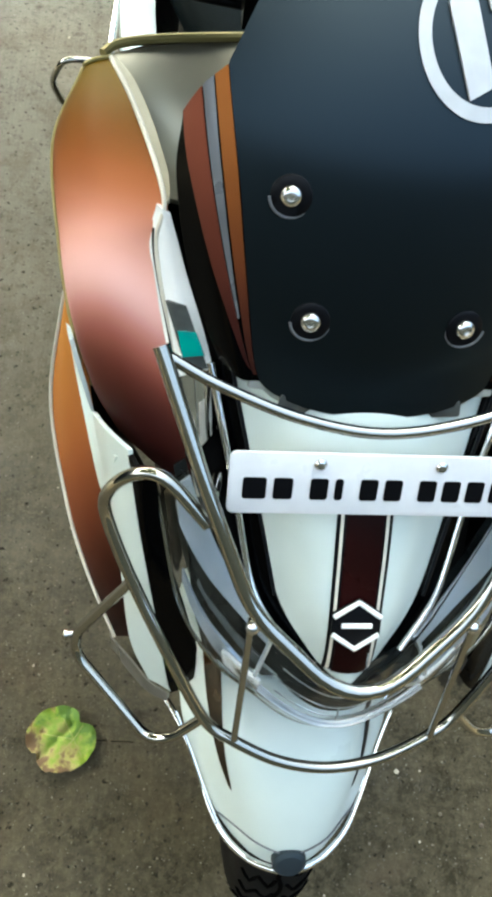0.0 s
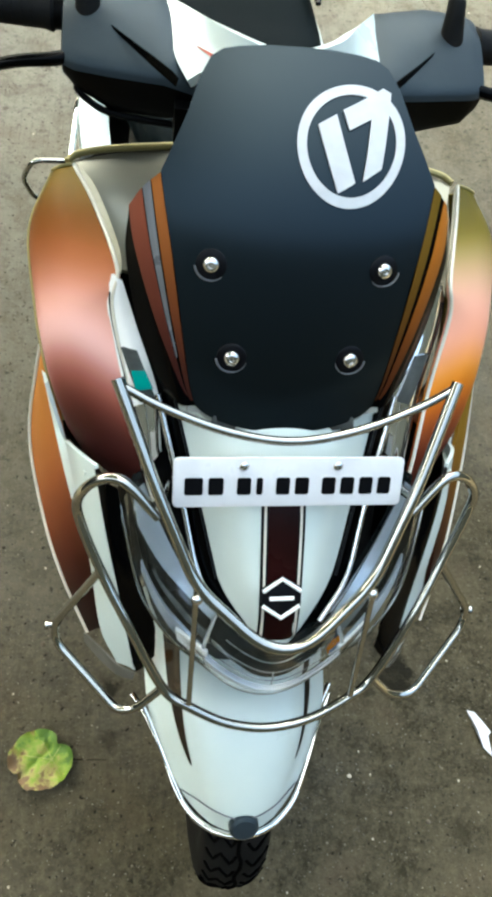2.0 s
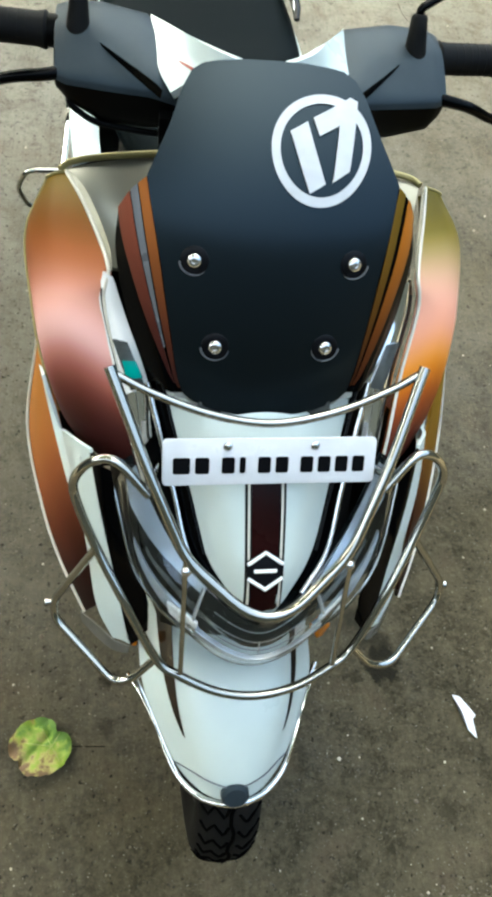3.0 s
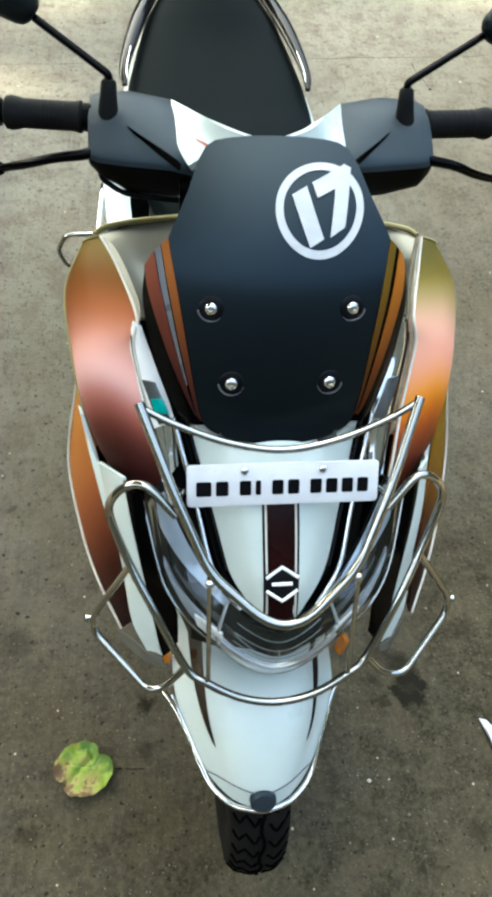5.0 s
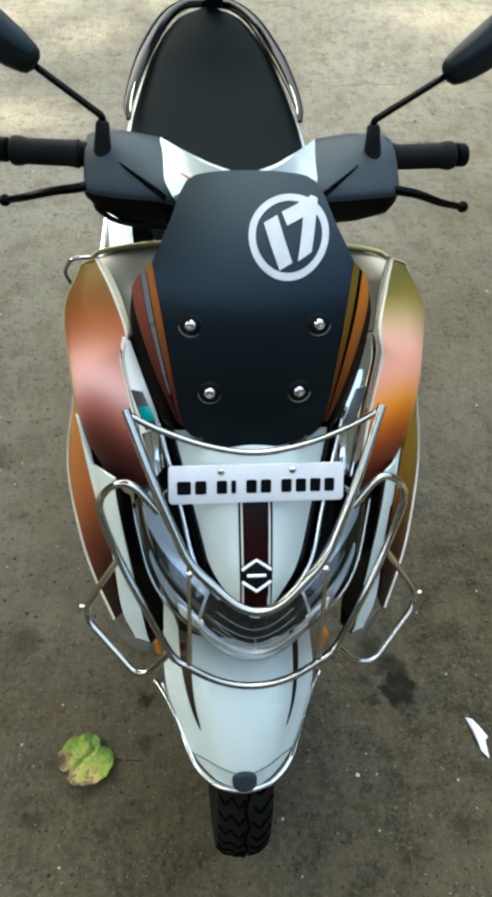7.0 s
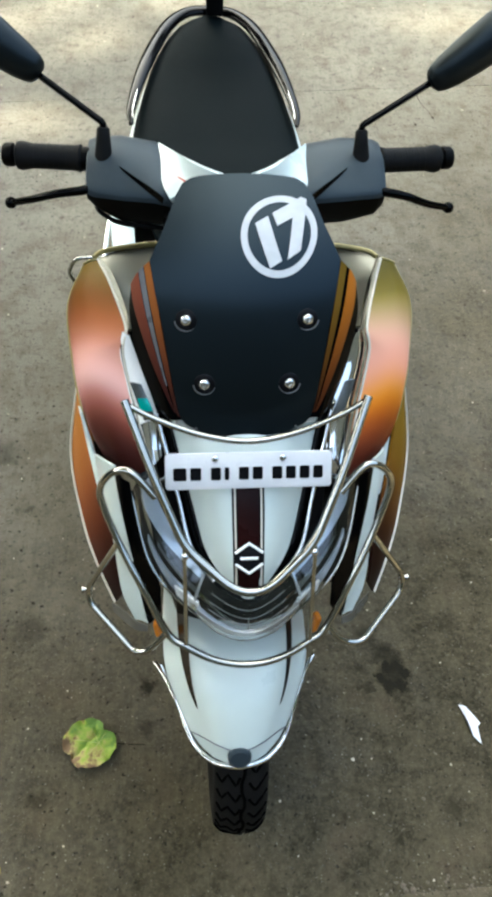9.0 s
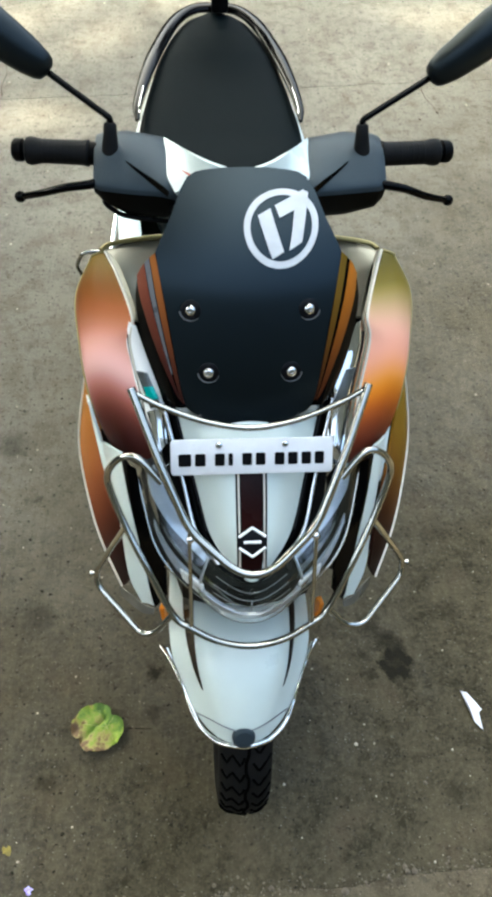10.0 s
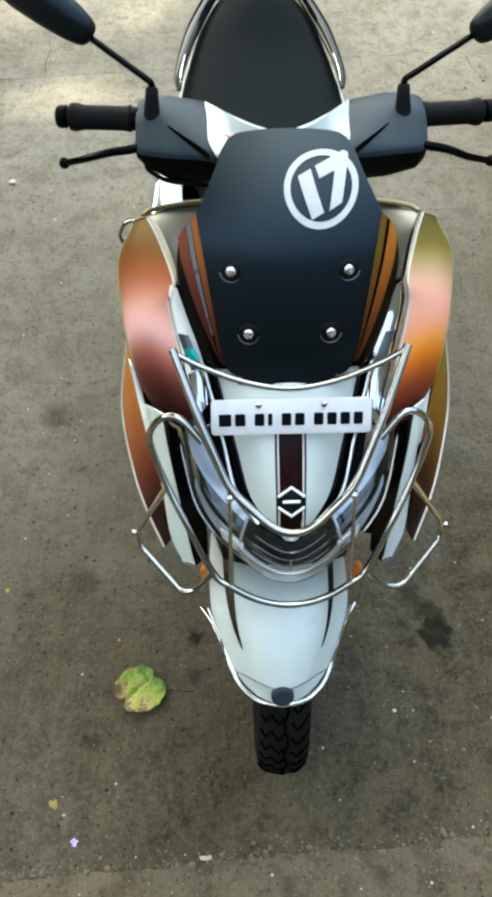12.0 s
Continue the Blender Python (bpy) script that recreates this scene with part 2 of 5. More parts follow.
def tube(pts, r, closed=False, s=1, sides=10, bm=None, r_end=None):
    """A round bar along pts; r_end tapers it."""
    p = [V3(q) * V3((s, 1, 1)) for q in pts]
    k = len(p)
    bm = bm or bmesh.new()
    rings = []
    up = None
    for i in range(k):
        d = (p[(i + 1) % k] - p[i - 1]) if closed else (p[min(i + 1, k - 1)] - p[max(i - 1, 0)])
        d = d / max(np.linalg.norm(d), 1e-9)
        if up is None:
            up = np.cross(d, (0.31, 0.2, 0.93))
        up = up - d * np.dot(up, d)
        up = up / np.linalg.norm(up)
        w = np.cross(d, up)
        rr = r + ((r_end if r_end is not None else r) - r) * i / (k - 1)
        rings.append([bm.verts.new(p[i] + rr * (math.cos(2 * math.pi * q / sides) * up + math.sin(2 * math.pi * q / sides) * w)) for q in range(sides)])
    for i in range(k if closed else k - 1):
        a, b = rings[i], rings[(i + 1) % k]
        for q in range(sides):
            bm.faces.new((a[q], a[(q + 1) % sides], b[(q + 1) % sides], b[q]))
    if not closed:
        bm.faces.new(rings[0])
        bm.faces.new(rings[-1][::-1])
    return bm


def loft(sections, s=1, caps=True):
    """A closed body through loops of equal count."""
    bm = bmesh.new()
    L = [[bm.verts.new((q[0] * s, q[1], q[2])) for q in sec] for sec in sections]
    k = len(L[0])
    for a, b in zip(L, L[1:]):
        for q in range(k):
            bm.faces.new((a[q], a[(q + 1) % k], b[(q + 1) % k], b[q]))
    if caps:
        bm.faces.new(L[0])
        bm.faces.new(L[-1][::-1])
    return bm


def lathe(profile, centre, axis, sides=32):
    """A turned body: profile of (radius, height) along axis."""
    ax = Vector(axis).normalized()
    rot = Vector((0, 0, 1)).rotation_difference(ax).to_matrix()
    bm = bmesh.new()
    rings = [[bm.verts.new(Vector(centre) + rot @ Vector((r * math.cos(2 * math.pi * q / sides), r * math.sin(2 * math.pi * q / sides), h))) for q in range(sides)] for r, h in profile]
    for a, b in zip(rings, rings[1:]):
        for q in range(sides):
            bm.faces.new((a[q], a[(q + 1) % sides], b[(q + 1) % sides], b[q]))
    bm.faces.new(rings[0][::-1])
    bm.faces.new(rings[-1])
    return bm


def slab(outline, frame_m, depth, bevel=0.0):
    """An outline in a plane, given a depth; frame_m lays it into place."""
    bm = bmesh.new()
    vs = [bm.verts.new((x, y, 0)) for x, y in outline]
    f = bm.faces.new(vs)
    r = bmesh.ops.extrude_face_region(bm, geom=[f])
    bmesh.ops.translate(bm, verts=[v for v in r["geom"] if isinstance(v, bmesh.types.BMVert)], vec=(0, 0, depth))
    bmesh.ops.recalc_face_normals(bm, faces=bm.faces)
    if bevel:
        bmesh.ops.bevel(bm, geom=bm.edges[:], offset=bevel, segments=2, affect="EDGES", profile=0.5)
    bmesh.ops.transform(bm, matrix=frame_m, verts=bm.verts)
    return bm


def round_rect(w, h, r, n=5):
    out = []
    for cx, cy, a0 in ((w / 2 - r, h / 2 - r, 0), (-w / 2 + r, h / 2 - r, 90), (-w / 2 + r, -h / 2 + r, 180), (w / 2 - r, -h / 2 + r, 270)):
        for i in range(n + 1):
            a = radians(a0 + 90 * i / n)
            out.append((cx + r * math.cos(a), cy + r * math.sin(a)))
    return out


def basis(origin, xdir, ydir):
    """A frame whose x and y lie along the given directions."""
    x = Vector(xdir).normalized()
    z = x.cross(Vector(ydir)).normalized()
    y = z.cross(x)
    return Matrix.Translation(origin) @ Matrix((x, y, z)).transposed().to_4x4()


# ---- ground ----
def ground_material(name, tones, scale=1.0, shade_tone=None, spots=()):
    """Dusty worn concrete: broad stains, blotches, dark pits, pale grit."""
    m = bpy.data.materials.new(name)
    m.use_nodes = True
    n, l = m.node_tree.nodes, m.node_tree.links
    b = n["Principled BSDF"]
    tc = n.new("ShaderNodeTexCoord")

    def noise_node(sc, detail=5, rough=0.6):
        t = n.new("ShaderNodeTexNoise")
        t.inputs["Scale"].default_value, t.inputs["Detail"].default_value, t.inputs["Roughness"].default_value = sc, detail, rough
        l.new(tc.outputs["Object"], t.inputs["Vector"])
        return t.outputs["Fac"]

    def mixed(fac, a, c, lo, hi, strength=1.0):
        mr = n.new("ShaderNodeMapRange")
        mr.inputs["From Min"].default_value, mr.inputs["From Max"].default_value, mr.inputs["To Max"].default_value = lo, hi, strength
        l.new(fac, mr.inputs["Value"])
        mx = n.new("ShaderNodeMix")
        mx.data_type = "RGBA"
        l.new(mr.outputs["Result"], mx.inputs["Factor"])
        for sock, v in ((mx.inputs["A"], a), (mx.inputs["B"], c)):
            if isinstance(v, tuple):
                sock.default_value = (*v, 1)
            else:
                l.new(v, sock)
        return mx.outputs["Result"]

    base = mixed(noise_node(2.2 * scale, 6, 0.65), tones[0], tones[1], 0.34, 0.66)
    base = mixed(noise_node(9 * scale, 6, 0.7), base, tones[2], 0.50, 0.62, 0.75)
    base = mixed(noise_node(60, 4, 0.7), base, tones[3], 0.55, 0.75, 0.6)
    base = mixed(noise_node(19, 6, 0.8), base, tones[2], 0.50, 0.62, 0.8)
    grit = noise_node(210, 2, 0.5)
    base = mixed(grit, base, tones[4], 0.66, 0.74, 0.65)
    # Shade painted into the colour: mottled, darker towards the front and right
    if shade_tone:
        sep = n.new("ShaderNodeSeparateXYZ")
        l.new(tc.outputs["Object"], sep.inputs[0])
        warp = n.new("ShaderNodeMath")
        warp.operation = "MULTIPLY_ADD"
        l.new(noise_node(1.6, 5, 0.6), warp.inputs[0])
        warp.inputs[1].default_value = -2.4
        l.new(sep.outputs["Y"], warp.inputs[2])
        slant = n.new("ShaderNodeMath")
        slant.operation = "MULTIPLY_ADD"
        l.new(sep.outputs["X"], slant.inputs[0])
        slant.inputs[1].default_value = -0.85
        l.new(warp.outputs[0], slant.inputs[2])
        base = mixed(slant.outputs[0], mixed(noise_node(85, 6, 0.8), mixed(noise_node(3.4, 6, 0.7), mixed(noise_node(14, 7, 0.8), shade_tone, tuple(c * 2.4 for c in shade_tone), 0.40, 0.58), tuple(c * 3.0 for c in shade_tone), 0.50, 0.64, 0.7), tuple(c * 4.4 for c in shade_tone), 0.47, 0.70, 0.75), base, -1.15, 1.05)
    base = mixed(noise_node(27, 6, 0.75), base, tones[5], 0.555, 0.68, 0.5)
    base = mixed(noise_node(95, 4, 0.65), base, tones[5], 0.59, 0.67, 0.7)
    comb = n.new("ShaderNodeMapping")
    comb.inputs["Scale"].default_value = (170, 4, 1)
    l.new(tc.outputs["Object"], comb.inputs["Vector"])
    broom = n.new("ShaderNodeTexNoise")
    broom.inputs["Scale"].default_value, broom.inputs["Detail"].default_value = 1.0, 3
    l.new(comb.outputs["Vector"], broom.inputs["Vector"])
    base = mixed(broom.outputs["Fac"], base, tones[5], 0.50, 0.75, 0.16)
    base = mixed(noise_node(6.5, 5, 0.65), base, (0.075, 0.050, 0.034), 0.56, 0.70, 0.22)
    base = mixed(noise_node(95, 2, 0.45), base, tones[5], 0.665, 0.71, 0.80)
    base = mixed(noise_node(48, 7, 0.85), base, tones[3], 0.58, 0.68, 0.35)
    base = mixed(grit, base, tones[4], 0.68, 0.75, 0.6)
    ragged = n.new("ShaderNodeTexNoise")
    ragged.inputs["Scale"].default_value, ragged.inputs["Detail"].default_value, ragged.inputs["Roughness"].default_value = 26, 6, 0.75
    l.new(tc.outputs["Object"], ragged.inputs["Vector"])
    for x, y, r, strength in spots:
        moved = n.new("ShaderNodeVectorMath")
        moved.operation = "MULTIPLY_ADD"
        l.new(ragged.outputs["Color"], moved.inputs[0])
        moved.inputs[1].default_value = (0.07, 0.07, 0)
        l.new(tc.outputs["Object"], moved.inputs[2])
        away = n.new("ShaderNodeVectorMath")
        away.operation = "DISTANCE"
        l.new(moved.outputs[0], away.inputs[0])
        away.inputs[1].default_value = (x + 0.035, y + 0.035, 0)
        base = mixed(away.outputs["Value"], tones[5], base, r * 0.75, r * 1.0) if strength == 1 else mixed(away.outputs["Value"], mixed(grit, base, tones[5], -1, 0, strength), base, r * 0.4, r * 1.2)
    bent = n.new("ShaderNodeVectorMath")
    bent.operation = "MULTIPLY_ADD"
    l.new(ragged.outputs["Color"], bent.inputs[0])
    bent.inputs[1].default_value = (0.12, 0.12, 0)
    l.new(tc.outputs["Object"], bent.inputs[2])
    cells = n.new("ShaderNodeTexVoronoi")
    cells.feature = "DISTANCE_TO_EDGE"
    cells.inputs["Scale"].default_value = 4.5
    l.new(bent.outputs[0], cells.inputs["Vector"])
    lines = mixed(cells.outputs["Distance"], mixed(noise_node(3.1, 3, 0.6), base, tones[5], 0.54, 0.64, 0.35), base, 0.004, 0.018)
    base = lines
    l.new(base, b.inputs["Base Color"])
    b.inputs["Roughness"].default_value = 0.92
    b.inputs["Specular IOR Level"].default_value = 0.12
    add = n.new("ShaderNodeMath")
    add.operation = "MULTIPLY_ADD"
    l.new(noise_node(75, 6, 0.7), add.inputs[0])
    add.inputs[1].default_value = 1.2
    l.new(grit, add.inputs[2])
    bp = n.new("ShaderNodeBump")
    bp.inputs["Strength"].default_value, bp.inputs["Distance"].default_value = 0.55, 0.004
    l.new(add.outputs[0], bp.inputs["Height"])
    l.new(bp.outputs["Normal"], b.inputs["Normal"])
    return m


EARTH = ground_material("dusty_earth", [(0.10, 0.088, 0.07), (0.075, 0.066, 0.05), (0.06, 0.05, 0.04), (0.12, 0.10, 0.08), (0.2, 0.19, 0.16), (0.03, 0.026, 0.02)])
CONCRETE = ground_material("worn_concrete", [(0.198, 0.187, 0.157), (0.167, 0.155, 0.128), (0.124, 0.112, 0.087), (0.203, 0.191, 0.157), (0.34, 0.32, 0.28), (0.012, 0.0105, 0.007)], shade_tone=(0.0240, 0.0206, 0.0128), spots=[(0.374, 0.288, 0.036, 0.85)] + [(0.374 + 0.026 * math.cos(a), 0.290 + 0.026 * math.sin(a), 0.016, 1) for a in (0.2, 1.1, 2.0, 3.3, 4.3, 5.2)] + [(0.384, 0.330, 0.020, 0.8), (0.358, 0.352, 0.024, 0.85), (0.325, 0.385, 0.03, 0.7), (0.315, 0.27, 0.014, 0.6), (0.30, 0.31, 0.016, 0.5), (-0.163, 0.281, 0.019, 0.9), (0.62, 0.10, 0.025, 0.5), (-0.42, 0.42, 0.035, 0.5), (-0.37, 0.05, 0.02, 0.6), (0.52, 0.42, 0.03, 0.4), (-0.55, 0.9, 0.05, 0.5), (0.45, 0.02, 0.02, 0.5), (-0.16, 0.19, 0.02, 0.5)])
CONCRETE_PALE = ground_material("pale_concrete", [(0.120, 0.102, 0.069), (0.085, 0.071, 0.047), (0.052, 0.042, 0.026), (0.14, 0.12, 0.083), (0.34, 0.30, 0.24), (0.014, 0.012, 0.008)])

ground = new("ground", bpy.data.meshes.new("ground"))
gb = bmesh.new()
bmesh.ops.create_grid(gb, x_segments=8, y_segments=8, size=150)
bmesh.ops.translate(gb, verts=gb.verts, vec=(0, 0, -0.022))
gb.to_mesh(ground.data)
gb.free()
ground.data.materials.append(EARTH)
tagged(ground, "dusty grey-brown concrete yard in worn slabs", "ground", kind="structure")


def edge_line(x, y0, slope, seed):
    return y0 + slope * x + 0.010 * noise.noise((x * 7, seed, 0)) + 0.006 * noise.noise((x * 31, seed, 4)) + 0.004 * noise.noise((x * 90, seed, 7))


def concrete_slab(low, high, mat):
    """One slab of the yard between two uneven joints; low and high give y along x."""
    xs = sorted(set([-14, -6, -3, 3, 6, 14] + [i * 0.012 for i in range(-125, 126)]))
    bm = bmesh.new()
    rows = []
    for x in xs:
        a, b = low(x), high(x)
        rows.append([bm.verts.new((x, a, -0.03)), bm.verts.new((x, a + 0.0002, -0.0007)), bm.verts.new((x, a + 0.012, 0)), bm.verts.new((x, b - 0.012, 0)), bm.verts.new((x, b - 0.0002, -0.0007)), bm.verts.new((x, b, -0.03))])
    for p, q in zip(rows, rows[1:]):
        for i in range(5):
            bm.faces.new((p[i], q[i], q[i + 1], p[i + 1]))
    return part("slab", bm, mat, ground)


JOINT_A = lambda x: edge_line(x, -0.158, 0.075, 1.0)
JOINT_B = lambda x: edge_line(x, 2.665, 0.13, 5.0)
concrete_slab(lambda x: -5 + 0 * x, lambda x: JOINT_A(x) - 0.0001, CONCRETE_PALE)
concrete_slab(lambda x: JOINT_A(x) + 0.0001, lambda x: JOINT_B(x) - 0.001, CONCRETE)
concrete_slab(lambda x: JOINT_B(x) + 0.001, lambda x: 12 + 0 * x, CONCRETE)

# Walls out of view, added to darken what chrome and visor reflect
ADDED_WALL = material("added_dark_wall", (0.012, 0.015, 0.016), 0.95, second=(0.018, 0.021, 0.02), scale=0.8, bump=0.3, bump_scale=40, spec=0.1)
for side, (x, y, lx, ly, h) in {"north": (0, 12.1, 28.4, 0.2, 5.0), "south": (0, -5.1, 28.4, 0.2, 6.5), "east": (14.1, 3.5, 0.2, 17, 8.0), "west": (-14.1, 3.5, 0.2, 17, 8.0)}.items():
    bm = bmesh.new()
    bmesh.ops.create_cube(bm, size=1)
    bmesh.ops.scale(bm, vec=(lx, ly, h + 0.03), verts=bm.verts)
    bmesh.ops.translate(bm, vec=(x, y, h / 2 - 0.015), verts=bm.verts)
    tagged(part("added_wall_" + side, bm, ADDED_WALL, None), "dark wall out of view, added to darken reflections", "wall", kind="structure")

# ---- tree out of view, added to cast the yard's dappled shade ----
BARK = material("bark", (0.10, 0.075, 0.05), 0.9, second=(0.05, 0.04, 0.03), scale=12, bump=0.6, bump_scale=60)
FOLIAGE = material("foliage", (0.05, 0.09, 0.02), 0.55, second=(0.09, 0.12, 0.03), scale=3)
tree = new("tree")
TREE_AT = V3((-4.2, 4.3, 0))
tree.matrix_world = pose(*TREE_AT)
tagged(tree, "broad leafy tree out of view, added for its dappled shade", "tree")
part("trunk", tube(spline([(0, 0, -0.05), (0.06, -0.05, 1.5), (-0.05, 0.04, 3.0), (0.1, -0.1, 4.6)], 20), 0.24, sides=14, r_end=0.13), BARK, tree)
rt = random.Random(11)
for k in range(12):
    a = 2 * math.pi * k / 12 + rt.uniform(-0.2, 0.2)
    reach = rt.uniform(2.4, 3.9)
    tip = V3((0.3 + 0.8 * reach * math.cos(a), -0.5 + 1.15 * reach * math.sin(a), rt.uniform(5.4, 6.3)))
    base_p = V3((0.08, -0.08, rt.uniform(3.6, 4.6)))
    part("limb", tube(spline([base_p, base_p * 0.45 + tip * 0.55 + V3((0, 0, 0.3)), tip], 12), 0.09, sides=8, r_end=0.02), BARK, tree)
to_sun = V3((math.sin(SUN_ROUND) * math.cos(SUN_UP), math.cos(SUN_ROUND) * math.cos(SUN_UP), math.sin(SUN_UP)))
# Openings in the added crown, set where the sun patches fall
GAPS = ((-0.80, 2.45, 0.40, 0.15), (-0.74, 3.12, 0.44, 0.28), (-0.30, 3.50, 0.46, 0.22), (1.22, 3.34, 0.46, 0.16))
verts, faces = [], []
for k in range(44000):
    gx, gy = rt.uniform(-4.4, 4.4), rt.uniform(-5.4, 5.2)
    spread = ((gx - 0.1) / (4.2 if gx < 0 else 2.9)) ** 2 + ((gy - 0.1) / 5.1) ** 2
    if spread > 1 + 0.25 * noise.noise((gx, gy, 3)):
        continue
    if any(((gx - cx) / rx) ** 2 + ((gy - cy) / ry) ** 2 < 1 for cx, cy, rx, ry in GAPS) and rt.random() < 0.97:
        continue
    c = V3((gx, gy, 0)) + to_sun * ((rt.uniform(4.9, 6.2) + 1.5 * max(0, 1 - spread) * rt.random()) / to_sun[2]) - TREE_AT
    a, tilt = rt.uniform(0, 2 * math.pi), rt.uniform(-0.5, 0.5)
    u = V3((math.cos(a), math.sin(a), tilt)) * rt.uniform(0.07, 0.12)
    w = V3((-math.sin(a), math.cos(a), rt.uniform(-0.4, 0.4))) * rt.uniform(0.035, 0.06)
    o = len(verts)
    verts += [tuple(c - u), tuple(c + w + (0, 0, 0.01)), tuple(c + u), tuple(c - w + (0, 0, 0.01))]
    faces.append((o, o + 1, o + 2, o + 3))
me = bpy.data.meshes.new("crown")
me.from_pydata(verts, [], faces)
me.materials.append(FOLIAGE)
crown = new("crown", me)
crown.parent = tree


# ---- scooter ----
scooter = new("scooter")
scooter.matrix_world = pose(0.0037, 0, 0, 0, 0, 0.9)
tagged(scooter, "white scooter with copper panels, black visor and steel guard", "scooter")

# front wheel
AXLE = (0.0055, 0.163, 0.215)
wheel = part("front_wheel", lathe([(0.03, -0.06), (0.045, -0.05), (0.045, 0.05), (0.03, 0.06)], AXLE, (1, 0, 0), 24), BLACK, scooter)
prof = [(0.132, -0.034), (0.150, -0.043), (0.175, -0.046), (0.196, -0.043), (0.207, -0.033), (0.213, -0.018), (0.215, 0.0), (0.213, 0.018), (0.207, 0.033), (0.196, 0.043), (0.175, 0.046), (0.150, 0.043), (0.132, 0.034)]
part("tyre", lathe(prof, AXLE, (1, 0, 0), 72), TYRE, wheel)
part("rim", lathe([(0.134, -0.035), (0.126, -0.03), (0.118, -0.02), (0.118, 0.02), (0.126, 0.03), (0.134, 0.035)], AXLE, (1, 0, 0), 48), BLACK, wheel)


def tread_groove(points, angle):
    """A dark groove of the tread, a narrow sunk strip on the crown."""
    pts = []
    for x, da in points:
        r = float(np.interp(abs(x), [0, 0.018, 0.033, 0.043], [0.2152, 0.2132, 0.2072, 0.1962]))
        a = radians(angle + da)
        pts.append((AXLE[0] + x, AXLE[1] - r * math.cos(a), AXLE[2] + r * math.sin(a)))
    return tube(spline(pts, 9), 0.0025, sides=6)


GROOVE = material("groove_rubber", (0.0015, 0.0015, 0.0015), 0.9, spec=0.02)
for k in range(-3, 16):
    ang = k * 9.0
    part("groove", tread_groove([(-0.004, 4), (-0.012, 0), (-0.024, 5), (-0.033, 1), (-0.0415, 4)], ang), GROOVE, wheel)
    part("groove", tread_groove([(0.010, 6), (0.020, 2), (0.030, 5), (0.0405, 8)], ang + 4), GROOVE, wheel)
zig = []
for k in range(40):
    a = radians(-30 + k * 4.5)
    zig.append((AXLE[0] + (0.003 if k % 4 < 2 else -0.002), AXLE[1] - 0.2152 * math.cos(a), AXLE[2] + 0.2152 * math.sin(a)))
part("centre_groove", tube(zig, 0.0030, sides=6), GROOVE, wheel)

for s in (-1, 1):
    part("fork_leg", tube([(s * 0.075, 0.20, 0.20), (s * 0.075, 0.30, 0.56)], 0.022, sides=14), BLACK, scooter)

# fender
FX = -0.008

FENDER = [
    [(0.0, 0.002, 0.472), (0.0, 0.018, 0.507), (0.0, 0.056, 0.545), (0.0, 0.104, 0.568), (0.0, 0.160, 0.576), (0.0, 0.240, 0.570), (0.0, 0.320, 0.540)],
    [(0.022, 0.006, 0.470), (0.035, 0.026, 0.502), (0.048, 0.064, 0.535), (0.060, 0.105, 0.555), (0.066, 0.165, 0.563), (0.068, 0.240, 0.556), (0.068, 0.320, 0.520)],
    [(0.040, 0.016, 0.464), (0.060, 0.036, 0.463), (0.078, 0.062, 0.468), (0.099, 0.108, 0.480), (0.114, 0.155, 0.492), (0.118, 0.230, 0.482), (0.118, 0.320, 0.440)],
]
fender_rows = [[(FX - x, y, z) for x, y, z in FENDER[i]] for i in (2, 1)] + [[(FX + x, y, z) for x, y, z in r] for r in FENDER]
FG = surface(fender_rows, 41, 61)
fender = part("front_fender", shell(FG, 0.003), WHITE, scooter, "glossy white front fender")


def on_grid(g, u, v):
    """A point of a grid by fractions of its two directions."""
    a, b = u * (g.shape[0] - 1), v * (g.shape[1] - 1)
    i, j = min(int(a), g.shape[0] - 2), min(int(b), g.shape[1] - 2)
    a, b = a - i, b - j
    return (g[i, j] * (1 - a) + g[i + 1, j] * a) * (1 - b) + (g[i, j + 1] * (1 - a) + g[i + 1, j + 1] * a) * b


def patch(g, edge_a, edge_b, v0, v1, n=24, m=5):
    """A piece of a grid between two edges, each a function of the way along it."""
    return np.array([[on_grid(g, edge_a(t) * (1 - i / (m - 1)) + edge_b(t) * i / (m - 1), v0 + (v1 - v0) * t) for t in np.linspace(0, 1, n)] for i in range(m)])


for s in (-1, 1):
    mid, wide = 0.5 + s * 0.335, 1.15 - 0.25 * s
    part("fender_stripe", shell(patch(FG, lambda t: mid - s * wide * 0.045 * t ** 0.6, lambda t: mid + s * wide * 0.030 * t ** 0.8, 0.36, 0.92), 0.0008, lift=0.0012), DARKDECAL if s < 0 else INK, fender, "dark bronze tapered stripe")
line = [on_grid(FG, u, 0.13 + 0.17 * abs(2 * u - 1) ** 3) + V3((0, -0.001, 0.0015)) for u in np.linspace(0.0, 1.0, 31)]
part("fender_seam", tube(line, 0.0010, sides=6), SILVER_DECAL, fender, "thin grey trim line")
cap = lathe([(0.001, 0.006), (0.012, 0.006), (0.0152, 0.003), (0.0160, -0.004), (0.0150, -0.012)][::-1], (FX, 0.005, 0.493), (0, -0.72, 0.69), 32)
bmesh.ops.scale(cap, vec=(1.14, 1, 1), verts=cap.verts)
part("nose_cap", cap, HOUSING, fender, "black rubber cap")
